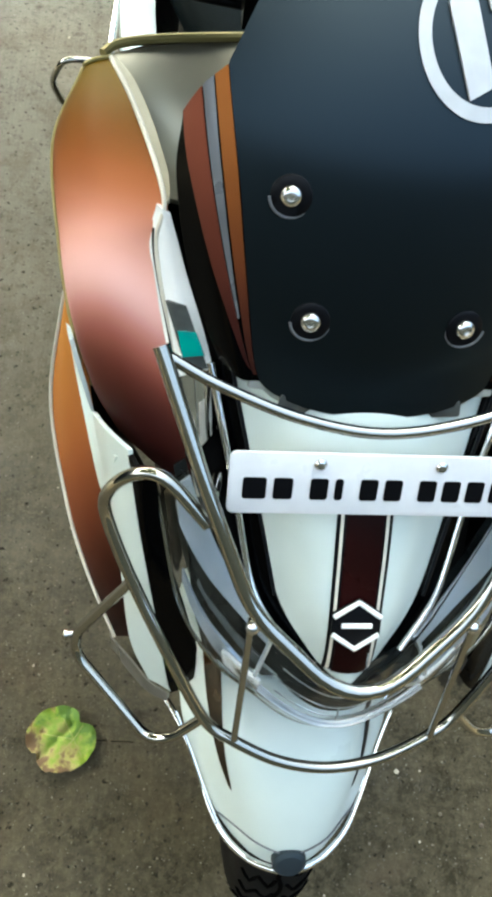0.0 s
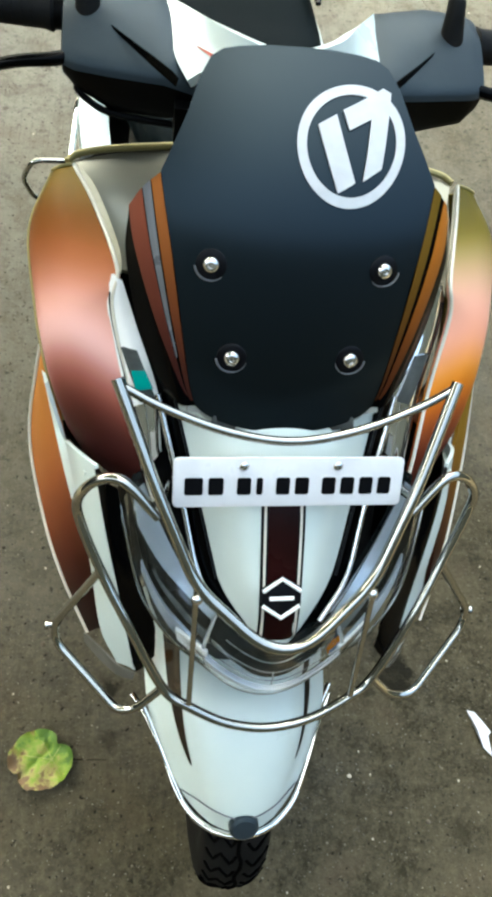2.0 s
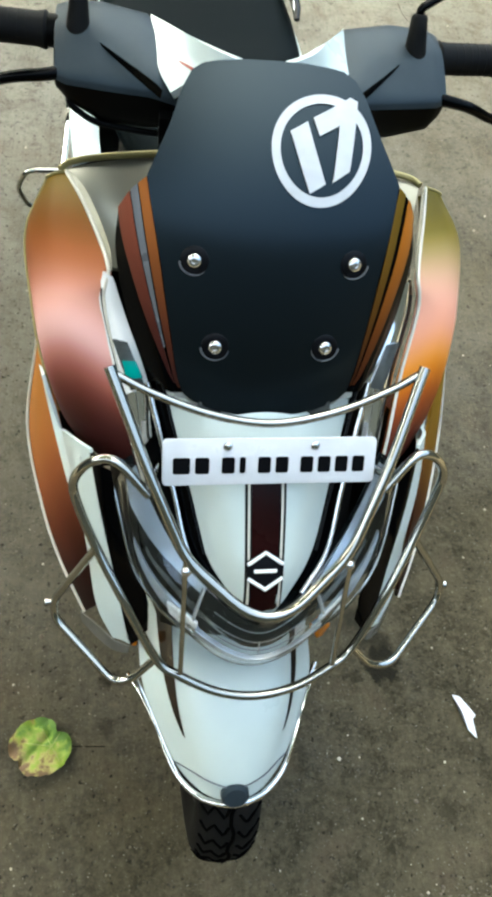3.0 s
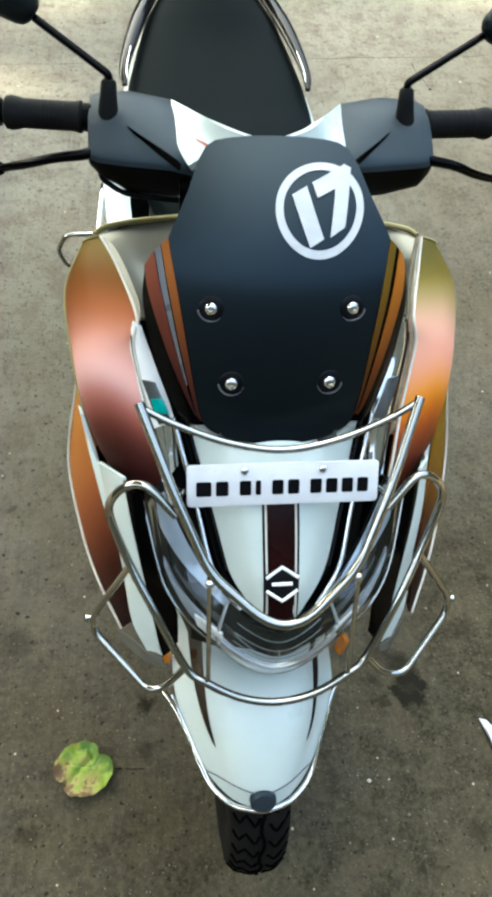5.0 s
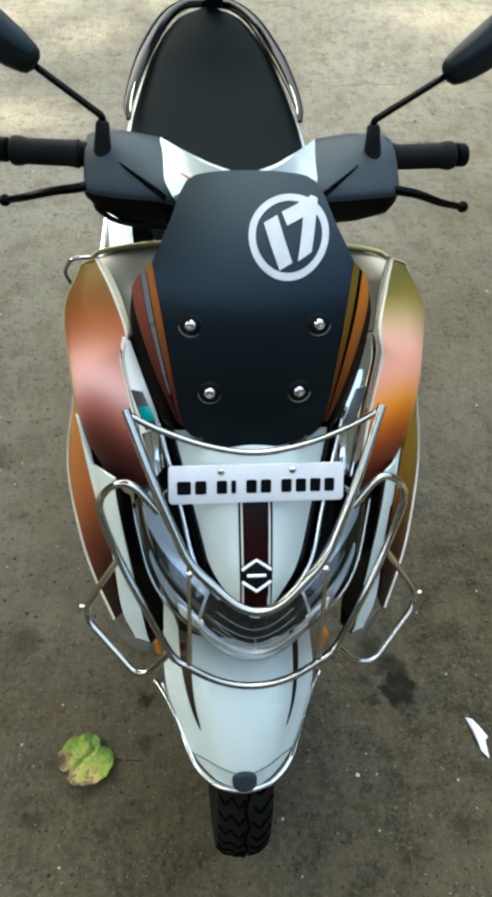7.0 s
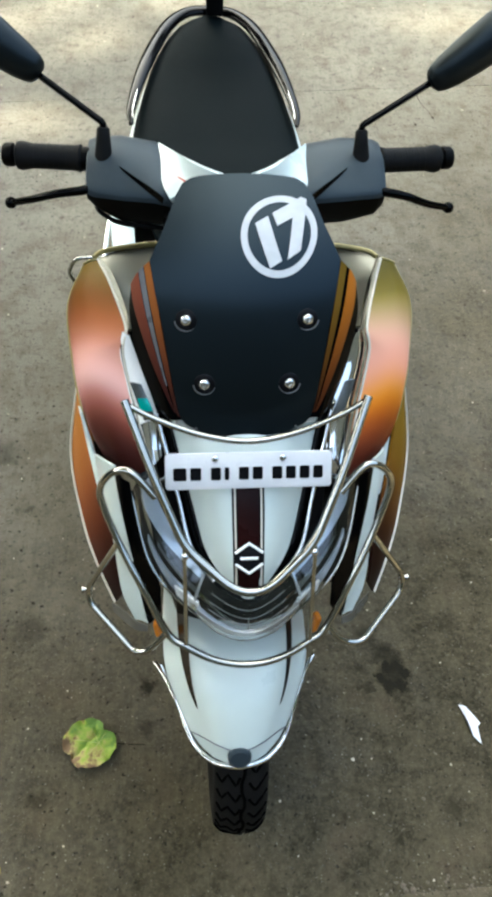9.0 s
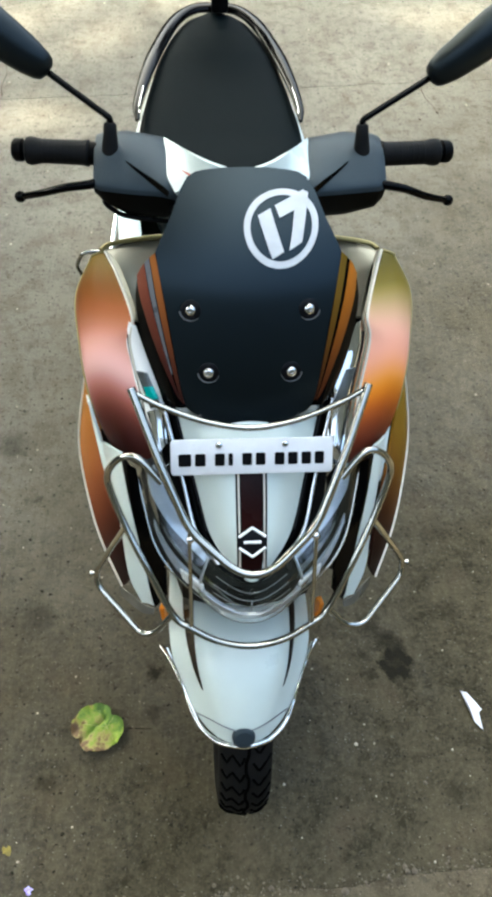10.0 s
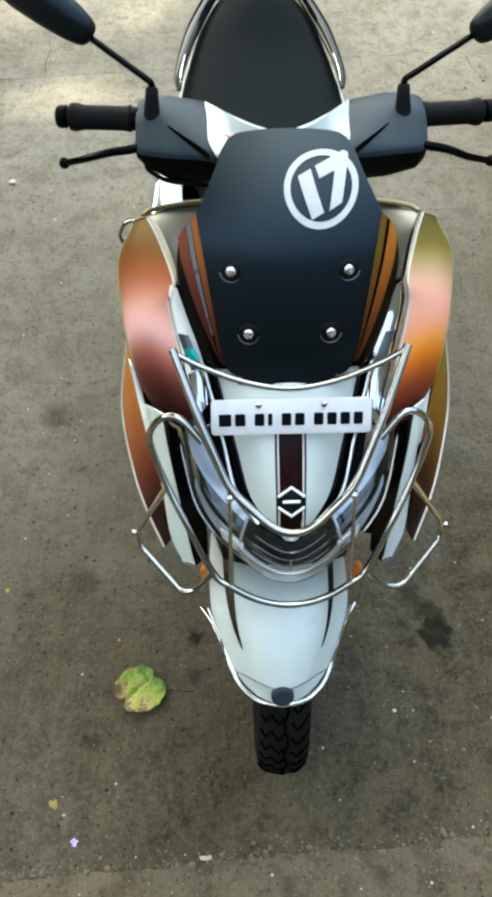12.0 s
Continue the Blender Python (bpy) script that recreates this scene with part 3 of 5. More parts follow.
rod = spline([(0.132, 0.172, 0.452), (0.115, 0.144, 0.458), (0.095, 0.100, 0.462), (0.081, 0.060, 0.464), (0.065, 0.031, 0.463), (0.042, 0.010, 0.465), (0.020, 0.000, 0.474), (0.0, -0.004, 0.478)], 40)
rod = [(FX + p[0], p[1], p[2]) for p in rod] + [(FX - p[0], p[1], p[2]) for p in rod[-2::-1]]
part("fender_guard", tube(rod, 0.0037, sides=10), CHROME, fender, "bright steel fender guard rod")
rod2 = spline([(0.120, 0.150, 0.500), (0.104, 0.116, 0.488), (0.085, 0.070, 0.477), (0.072, 0.042, 0.470)], 20)
for s in (-1, 1):
    part("guard_strut", tube([(FX + s * p[0], p[1], p[2]) for p in rod2], 0.0020, sides=8), CHROME, fender)
    part("side_reflector", slab(round_rect(0.016, 0.05, 0.005), basis((s * 0.128, 0.205, 0.515), (s * 0.35, -1, 0), (0, 0.2, 1)), 0.008, 0.001), AMBER, scooter, "amber reflector")

# dark inner frame behind the panels
core = bmesh.new()
for x, y, zl, zh in ((0.05, 0.165, 0.62, 0.735), (0.10, 0.20, 0.58, 0.76), (0.112, 0.28, 0.48, 0.78), (0.135, 0.38, 0.40, 0.84), (0.16, 0.50, 0.32, 0.86), (0.17, 0.60, 0.30, 0.88)):
    for s in (-1, 1):
        core.verts.new((s * x, y, zl))
        core.verts.new((s * x, y, zh))
bmesh.ops.convex_hull(core, input=core.verts)
part("inner_frame", core, BLACK, scooter)

# apron
APRON = [
    [(0.0, 0.330, 0.920), (0.0, 0.243, 0.868), (0.0, 0.183, 0.816), (0.0, 0.150, 0.782), (0.0, 0.134, 0.764)],
    [(0.055, 0.338, 0.914), (0.042, 0.250, 0.862), (0.030, 0.187, 0.812), (0.015, 0.152, 0.780), (0.004, 0.135, 0.763)],
    [(0.107, 0.358, 0.898), (0.079, 0.266, 0.835), (0.058, 0.200, 0.788), (0.030, 0.160, 0.768), (0.008, 0.138, 0.760)],
]
AG = surface([[(-x, y, z) for x, y, z in APRON[i]] for i in (2, 1)] + APRON, 41, 61)
apron = part("front_apron", shell(AG, 0.003), WHITE, scooter, "white front apron with a dark central stripe")


def apron_strip(xa, xb, v0, v1, name, mat, lift, label=""):
    """A stripe of steady width down the apron."""
    def frac(x, v):
        half = on_grid(AG, 1.0, v)[0]
        return 0.5 + 0.5 * max(-1, min(1, x / half)) * 0.98
    g = np.array([[on_grid(AG, frac(xa + (xb - xa) * i / 4, v), v) for v in np.linspace(v0, v1, 30)] for i in range(5)])
    part(name, shell(g, 0.0006, lift=lift), mat, apron, label)


apron_strip(-0.0205, 0.0205, 0.16, 0.86, "stripe_border", INK, 0.0008)
apron_strip(-0.0135, 0.0135, 0.16, 0.86, "centre_stripe", MAROON, 0.0016, "dark maroon centre stripe")
for s in (-1, 1):
    apron_strip(s * 0.0165 - 0.0011, s * 0.0165 + 0.0011, 0.16, 0.84, "pinstripe", PIN, 0.0016)

# badge on the apron, a plain chrome lozenge
bo = on_grid(AG, 0.5, 0.555)
bn = Vector((0, -0.70, 0.72))
bmx = basis(Vector(bo) + bn * 0.003, (1, 0, 0), (0, 0.72, 0.70))
badge = part("badge", slab([(-0.0195, 0.0105), (0, 0.0225), (0.0195, 0.0105), (0.0195, -0.0105), (0, -0.0225), (-0.0195, -0.0105)], bmx, 0.002, 0.0005), INK, apron, "silver lozenge badge on a black ground")
for run in ([(0.0185, 0.0075), (0, 0.0200), (-0.0185, 0.0075)], [(-0.0185, -0.0075), (0, -0.0200), (0.0185, -0.0075)], [(-0.0120, 0.0), (0.0120, 0.0)]):
    part("badge_bar", tube([bmx @ Vector((x, y, 0.0030)) for x, y in run], 0.0021, sides=8), BRIGHT, badge, "silver bar")

# trim beside the apron: black channel and chrome beads
for s in (-1, 1):
    ch = [[(0.108, 0.350, 0.902), (0.080, 0.266, 0.832), (0.060, 0.202, 0.786), (0.033, 0.164, 0.766)], [(0.124, 0.350, 0.888), (0.098, 0.268, 0.820), (0.080, 0.208, 0.776), (0.050, 0.168, 0.760)]]
    part("apron_channel", shell(surface(ch, 6, 24), 0.004, s=s), GLOSS, scooter)
    part("chrome_bead", tube(spline([(0.120, 0.346, 0.898), (0.094, 0.262, 0.828), (0.076, 0.202, 0.785), (0.045, 0.160, 0.768)], 24), 0.0032, s=s), CHROME, scooter)
    part("chrome_bead", tube(spline([(0.106, 0.340, 0.912), (0.079, 0.256, 0.842), (0.061, 0.197, 0.796)], 20), 0.0016, s=s, sides=8), INK, scooter)

# headlamp
for_lamp_in = [(0.0, 0.132, 0.760), (0.030, 0.143, 0.766), (0.062, 0.170, 0.778), (0.094, 0.212, 0.800), (0.120, 0.252, 0.838), (0.132, 0.275, 0.862)]
lamp_mid = [(0.0, 0.110, 0.717), (0.035, 0.118, 0.725), (0.076, 0.142, 0.750), (0.114, 0.186, 0.782), (0.137, 0.234, 0.826), (0.146, 0.266, 0.856)]
lamp_out = [(0.0, 0.114, 0.675), (0.036, 0.121, 0.682), (0.072, 0.139, 0.711), (0.106, 0.157, 0.745), (0.136, 0.194, 0.780), (0.156, 0.262, 0.836)]
full = lambda r: [(-x, y, z) for x, y, z in r[:0:-1]] + list(r)
LG = surface([full(for_lamp_in), full(lamp_mid), full(lamp_out)], 17, 61)
headlamp = part("headlamp", shell(LG, 0.003, lift=-0.022), LAMP_DARK, scooter, "V-shaped headlamp with clear lens and chrome reflector")
lens = part("lens", shell(LG, 0.0025), LENS, headlamp, "clear glossy lens")
lens.visible_shadow = False
part("lamp_trim", tube([p for p in LG[-1]], 0.0017, sides=8), STEEL, headlamp)
part("lamp_lip", shell(LG[9:, 19:42], 0.006, lift=0.0012), LAMPLIP, headlamp, "silver-grey lower lip")
for s in (-1, 1):
    # Lamp reflectors, their pale reflections put into blue-grey and white colours
    near, far = 0.5 + s * 0.19, 0.5 + s * 0.475
    part("reflector_plane", shell(patch(LG, lambda t: 0.03, lambda t: 0.13 + 0.60 * t ** 1.8, near, far, 24, 9), 0.003, lift=-0.008), LAMP_BLUE, headlamp, "pale blue-grey reflector plane")
    part("lamp_bowl", shell(patch(LG, lambda t: 0.30 + 0.14 * t, lambda t: 0.54 - 0.04 * t, near, 0.5 + s * 0.33, 18, 7), 0.003, lift=-0.014), LAMP_GREY, headlamp, "dark chrome lamp pocket")
    part("reflector_strip", shell(patch(LG, lambda t: 0.58 + 0.20 * t, lambda t: 0.92 - 0.06 * t, near, 0.5 + s * 0.40, 20, 5), 0.003, lift=-0.006), LAMP_BLUE, headlamp, "bright lower reflector")
    part("reflector_wedge", shell(patch(LG, lambda t: 0.50 + 0.26 * t, lambda t: 0.93, 0.5 + s * 0.185, 0.5 + s * 0.27, 12, 5), 0.003, lift=-0.0035), BRIGHT, headlamp, "bright white reflector wedge")
    part("lens_rib", tube([on_grid(LG, u, 0.5 + s * 0.19) + V3((0, 0.006, -0.003)) for u in np.linspace(0.05, 0.95, 9)], 0.0022, sides=8), REFLECTOR, headlamp)
part("lamp_bowl", shell(patch(LG, lambda t: 0.04, lambda t: 0.10 + 0.42 * math.sin(math.pi * t) ** 0.5, 0.315, 0.685, 30, 7), 0.004, lift=-0.012), LAMP_DARK, headlamp)
for k in range(3):
    line = [on_grid(LG, 0.18 + 0.13 * k, v) + V3((0, 0.005, -0.003)) for v in np.linspace(0.35, 0.65, 25)]
    part("lens_rib", tube(line, 0.0006, sides=6), REFLECTOR, headlamp)
part("lens_rib", tube([on_grid(LG, u, 0.5) + V3((0, 0.005, -0.003)) for u in np.linspace(0.3, 0.9, 7)], 0.0009, sides=6), REFLECTOR, headlamp)

# side panels
def shifted(*given):
    """A part of the wings, which sit a little askew on the frame."""
    part(*given).location = (0.006, 0, 0)


for s in (-1, 1):
    dark = [[(0.157, 0.268, 0.850), (0.149, 0.232, 0.806), (0.132, 0.190, 0.770), (0.120, 0.164, 0.738), (0.119, 0.151, 0.700)], [(0.170, 0.272, 0.858), (0.164, 0.236, 0.806), (0.147, 0.186, 0.745), (0.133, 0.152, 0.706), (0.130, 0.144, 0.686)], [(0.180, 0.288, 0.855), (0.170, 0.243, 0.808), (0.154, 0.189, 0.740), (0.145, 0.156, 0.700), (0.139, 0.142, 0.676)]]
    part("lamp_surround", shell(surface(dark, 9, 24), 0.004, s=s), GLOSS, scooter, "gloss black lamp surround")
    white = [[(0.180, 0.290, 0.858), (0.170, 0.244, 0.811), (0.154, 0.190, 0.743), (0.145, 0.157, 0.703), (0.139, 0.143, 0.679)], [(0.200, 0.318, 0.836), (0.188, 0.262, 0.802), (0.174, 0.212, 0.744), (0.164, 0.178, 0.702), (0.148, 0.150, 0.672)], [(0.214, 0.350, 0.800), (0.198, 0.285, 0.776), (0.186, 0.236, 0.740), (0.176, 0.186, 0.692), (0.158, 0.156, 0.664)]]
    part("side_panel", shell(surface(white, 9, 24), 0.004, s=s), WHITE, scooter, "white side panel")
    low = [[(0.236, 0.440, 0.862), (0.226, 0.370, 0.790), (0.206, 0.300, 0.768), (0.188, 0.240, 0.738), (0.177, 0.188, 0.690)], [(0.246, 0.444, 0.852), (0.248, 0.375, 0.752), (0.226, 0.300, 0.716), (0.205, 0.240, 0.690), (0.187, 0.195, 0.658)], [(0.246, 0.452, 0.842), (0.265, 0.402, 0.728), (0.248, 0.320, 0.672), (0.226, 0.260, 0.645), (0.197, 0.202, 0.626)]]
    LW = surface(low, 11, 30)
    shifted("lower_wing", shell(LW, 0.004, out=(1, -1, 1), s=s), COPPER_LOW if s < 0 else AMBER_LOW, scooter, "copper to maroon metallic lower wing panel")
    shifted("white_piping", tube([p + V3((0.001, -0.001, 0.001)) for p in LW[-1]], 0.0017, s=s, sides=8), PIN, scooter)
    tie = [[(0.236, 0.405, 0.826), (0.218, 0.362, 0.790), (0.204, 0.330, 0.806), (0.190, 0.292, 0.840)], [(0.242, 0.432, 0.822), (0.226, 0.370, 0.788), (0.208, 0.304, 0.768), (0.200, 0.285, 0.774)]]
    part("side_panel", shell(surface(tie, 5, 20), 0.004, s=s), WHITE, scooter, "white side panel")
    skirt = [[(p[0] - 0.012, p[1] + 0.006, p[2] - 0.004) for p in LW[-1][::6]], [(0.235, 0.50, 0.62), (0.235, 0.47, 0.56), (0.215, 0.40, 0.52), (0.19, 0.34, 0.50), (0.15, 0.28, 0.50)], [(0.20, 0.56, 0.36), (0.20, 0.54, 0.34), (0.18, 0.50, 0.34), (0.16, 0.46, 0.35), (0.12, 0.40, 0.38)]]
    part("lower_skirt", shell(surface(skirt, 10, 20), 0.004, out=(1, -1, 0), s=s), BLACK, scooter)
    lip = [[(0.197, 0.202, 0.624), (0.176, 0.176, 0.648), (0.158, 0.154, 0.662), (0.140, 0.142, 0.672)], [(0.196, 0.196, 0.606), (0.176, 0.168, 0.628), (0.158, 0.148, 0.644), (0.142, 0.138, 0.660)]]
    part("clear_lip", shell(surface(lip, 4, 16), 0.002, s=s), CLEAR, scooter, "clear plastic lip")

    # upper wing
    inner = [(0.213, 0.590, 0.958), (0.190, 0.520, 0.974), (0.166, 0.436, 0.974), (0.170, 0.412, 0.945), (0.155, 0.360, 0.890), (0.140, 0.302, 0.848), (0.130, 0.270, 0.820)]
    outer = [(0.235, 0.590, 0.947), (0.258, 0.540, 0.914), (0.251, 0.470, 0.873), (0.243, 0.430, 0.844), (0.232, 0.398, 0.816), (0.220, 0.378, 0.790), (0.206, 0.364, 0.770)]
    under = [(0.225, 0.620, 0.920), (0.240, 0.585, 0.860), (0.232, 0.525, 0.820), (0.225, 0.485, 0.790), (0.212, 0.450, 0.770), (0.200, 0.430, 0.750), (0.190, 0.420, 0.740)]
    calm = [V3(p) for p in inner[:2]] + [V3((0.180, 0.450, 0.956)), V3((0.168, 0.403, 0.925))] + [V3(p) for p in inner[4:]]
    bulge = (0.004, 0.014, 0.018, 0.018, 0.018, 0.018, 0.016)
    middle = [tuple(0.46 * a + 0.54 * V3(o) + w * V3((0.42, -0.45, 0.79))) for a, o, w in zip(calm, outer, bulge)]
    wing = [inner, middle, outer, under]
    WG = surface(wing, 33, 49)
    shifted("upper_wing", shell(WG, 0.004, out=(1, -1, 1), s=s), WING_SHEEN_LEFT if s < 0 else WING_SHEEN_RIGHT, scooter, "gold to copper to maroon metallic wing panel")
    shifted("white_piping", tube([p + V3((0, -0.001, 0.002)) for p in WG[0]], 0.0019, s=s, sides=8), PIN, scooter)
    rim = [(p, p + V3((-0.0085 * k if s < 0 else -0.004 * k, 0.001, 0.0022))) for p, k in zip(WG[0][:18], (0.4, 0.6, 0.8, 0.9, 1, 1, 1, 1, 1, 1, 1, 0.95, 0.9, 0.85, 0.8, 0.65, 0.5, 0.3))]
    shifted("inner_rim", shell(np.array([[a * (1 - f) + b * f for a, b in rim] for f in (0, 0.5, 1)]), 0.0015, out=(0, -0.3, 1), s=s), IVORY, scooter, "dull ivory inner rim")
    shifted("wing_edge", tube([p + V3((0.001, -0.001, 0.0)) for p in WG[22][:40]], 0.0018, s=s, sides=8), GOLD, scooter)
    shifted("white_piping", tube([p + V3((0.0, 0.001, 0.001)) for p in WG[:23, 0]], 0.0018, s=s, sides=8), GOLD, scooter)
    top = [[(0.213, 0.597, 0.956), (0.186, 0.521, 0.965), (0.163, 0.438, 0.972)], [(0.150, 0.622, 0.952), (0.140, 0.540, 0.945), (0.135, 0.445, 0.955)], [(0.040, 0.630, 0.960), (0.060, 0.540, 0.935), (0.090, 0.440, 0.925)]]
    part("shield_top", shell(surface(top, 11, 16), 0.004, s=s), OLIVE, scooter, "olive-grey metallic shield top")
    back = [[(0.212, 0.604, 0.948), (0.150, 0.628, 0.952), (0.030, 0.636, 0.958)], [(0.225, 0.64, 0.80), (0.150, 0.65, 0.80), (0.030, 0.65, 0.80)], [(0.19, 0.60, 0.32), (0.12, 0.61, 0.30), (0.03, 0.61, 0.30)]]
    part("leg_shield", shell(surface(back, 9, 12), 0.005, out=(0, 1, 0), s=s), BLACK, scooter)
    part("shield_rim", tube(spline([(0.214, 0.596, 0.957), (0.200, 0.610, 0.957), (0.150, 0.624, 0.956), (0.030, 0.634, 0.962)], 16), 0.0040, s=s, sides=8), GOLD, scooter)
    ins = [[(0.165, 0.432, 0.971), (0.169, 0.414, 0.943), (0.153, 0.360, 0.888), (0.134, 0.290, 0.838)], [(0.161, 0.425, 0.974), (0.157, 0.404, 0.945), (0.139, 0.355, 0.899), (0.122, 0.301, 0.849)], [(0.155, 0.424, 0.972), (0.142, 0.398, 0.940), (0.122, 0.356, 0.900), (0.108, 0.318, 0.852)]]
    IG = surface(ins, 9, 41)
    # Left insert is painted white where its chrome reflects the sky
    insert = part("chrome_insert", shell(IG[:, :31], 0.003, s=s), BRIGHT if s < 0 else CHROME, scooter, "mirror chrome side insert")
    part("insert_lower", shell(IG[:, 30:], 0.003, s=s), CHROME, insert, "mirror chrome lower half")
    # Grey and teal reflections in the mirror insert, modelled as coloured patches
    part("grey_reflection", shell(patch(IG, lambda t: 0.32 + 0.14 * t, lambda t: 0.76 + 0.12 * t, 0.50, 0.74, 12, 5), 0.004, s=s, lift=0.0035), SMOKED, insert, "dark grey patch painted as a reflection in the chrome")
    if s < 0:
        part("reflector", shell(patch(IG, lambda t: 0.46 - 0.02 * t, lambda t: 0.82 + 0.06 * t, 0.595, 0.685, 10, 5), 0.002, s=s, lift=0.0052), TEAL, insert, "teal patch painted as a reflection in the chrome")
    part("insert_seam", tube([p + V3((0, -0.001, 0.0015)) for p in IG[1, 8:]], 0.0009, s=s, sides=6), INK, insert)

# visor
VISOR_CURVE = np.array(spline([(0.880, 0.292, 0), (0.899, 0.301, 0), (0.967, 0.3385, 0), (1.035, 0.383, 0), (1.067, 0.410, 0), (1.095, 0.445, 0), (1.118, 0.488, 0), (1.138, 0.540, 0), (1.150, 0.580, 0)], 160))


def visor_point(x, z, lift=0.0):
    f = lambda a, b: float(np.interp(b, VISOR_CURVE[:, 0], VISOR_CURVE[:, 1])) + 1.5 * a * a
    n = V3((f(x + 1e-3, z) - f(x - 1e-3, z), -2e-3, f(x, z + 1e-3) - f(x, z - 1e-3)))
    n = n / np.linalg.norm(n)
    return V3((x, f(x, z), z)) + n * lift, n


def visor_top(x):
    return float(np.interp(abs(x), [0, 0.03, 0.055, 0.070, 0.080, 0.090, 0.100, 0.112, 0.1225], [1.1415, 1.1410, 1.1393, 1.1374, 1.1342, 1.1265, 1.1130, 1.0980, 1.0830]))


def visor_bottom(x):
    return float(np.interp(abs(x), [0, 0.03, 0.05, 0.065, 0.078, 0.087, 0.0925, 0.102, 0.1115, 0.1225], [0.9005, 0.9015, 0.9035, 0.9065, 0.9105, 0.917, 0.936, 0.985, 1.035, 1.082]))


xs = np.concatenate([np.linspace(-0.1224, -0.08, 14), np.linspace(-0.075, 0.075, 26), np.linspace(0.08, 0.1224, 14)])
VG = np.array([[visor_point(x, visor_bottom(x) + (visor_top(x) - visor_bottom(x)) * t)[0] for t in np.linspace(0, 1, 36)] for x in xs])
visor = part("visor", shell(VG, 0.004), VISOR, scooter, "matt black visor with four bolts and a number decal")
for s in (-1, 1):
    crease = [visor_point(x, z)[0] for x, z in ((0.1224, 1.082), (0.1115, 1.035), (0.102, 0.985), (0.0925, 0.936), (0.086, 0.9165))]
    flank = [crease, [(0.137, 0.448, 1.066), (0.132, 0.408, 1.024), (0.121, 0.368, 0.972), (0.107, 0.335, 0.931), (0.100, 0.322, 0.917)], [(0.149, 0.450, 1.040), (0.152, 0.424, 1.010), (0.141, 0.387, 0.958), (0.122, 0.351, 0.921), (0.113, 0.340, 0.910)]]
    FL = surface(flank, 13, 30)
    wingp = part("visor_flank", shell(FL, 0.003, out=(1, -1, 1), s=s), GLOSS, visor, "gloss black visor flank with orange stripes")
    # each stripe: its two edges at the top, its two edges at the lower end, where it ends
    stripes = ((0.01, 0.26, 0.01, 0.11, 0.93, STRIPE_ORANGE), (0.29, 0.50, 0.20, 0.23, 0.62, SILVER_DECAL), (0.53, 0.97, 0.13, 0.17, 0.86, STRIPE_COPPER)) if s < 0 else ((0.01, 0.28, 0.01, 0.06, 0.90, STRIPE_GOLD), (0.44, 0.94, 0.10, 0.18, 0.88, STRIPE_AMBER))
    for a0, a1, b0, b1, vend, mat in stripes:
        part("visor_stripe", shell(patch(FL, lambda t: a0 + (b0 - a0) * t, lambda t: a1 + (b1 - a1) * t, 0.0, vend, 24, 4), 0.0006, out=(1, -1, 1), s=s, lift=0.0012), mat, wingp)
for x, z in ((-0.078, 1.034), (0.078, 1.034), (-0.0555, 0.9655), (0.0555, 0.9655)):
    p, n = visor_point(x, z)
    washer = part("bolt", lathe([(0.0138, -0.001), (0.0138, 0.0006), (0.0130, 0.0012), (0.0060, 0.0012), (0.0040, 0.0010)], p, n, 28), INK, visor, "steel button-head bolt in a black washer")
    u, w = V3((1, 0, 0)), np.cross(n, (1, 0, 0))
    # Pale arc on the lower rim only: the washer's highlight drawn as geometry
    arc = [p + n * 0.0008 + 0.0143 * (math.cos(a) * u + (math.sin(a) if np.dot(w, (0, 0, 1)) > 0 else -math.sin(a)) * w) for a in np.linspace(radians(185), radians(355), 20)]
    part("bolt_glint", tube(arc, 0.0010, sides=6), SILVER_DECAL, washer)
    part("bolt_head", lathe([(0.0072, 0.0004), (0.0072, 0.0028), (0.0062, 0.0046), (0.0040, 0.0056), (0.0026, 0.0057), (0.0024, 0.0040)], p, n, 24), BOLT, washer)


lip_xs = np.linspace(-0.106, 0.106, 45)
lip = np.array([[visor_point(x, visor_bottom(min(abs(x), 0.087)) + max(0, abs(x) - 0.087) * 0.75 + h, -0.007)[0] for h in (-0.0075, -0.003, 0.002, 0.008)] for x in lip_xs])
part("visor_lip", shell(lip, 0.002), FROST, visor, "frosted clear plastic lip under the visor")
for x, w in ((-0.086, 0.017), (-0.056, 0.030), (0.056, 0.030), (0.086, 0.017)):
    p, n = visor_point(x, visor_bottom(x) - 0.001, -0.005)
    part("lip_tab", slab(round_rect(w, 0.014, 0.002), basis(p, (1, 0, 2.4 * x), (0, 0.5, 0.85)), 0.003, 0.0008), SMOKED if w > 0.02 else FROST, visor)


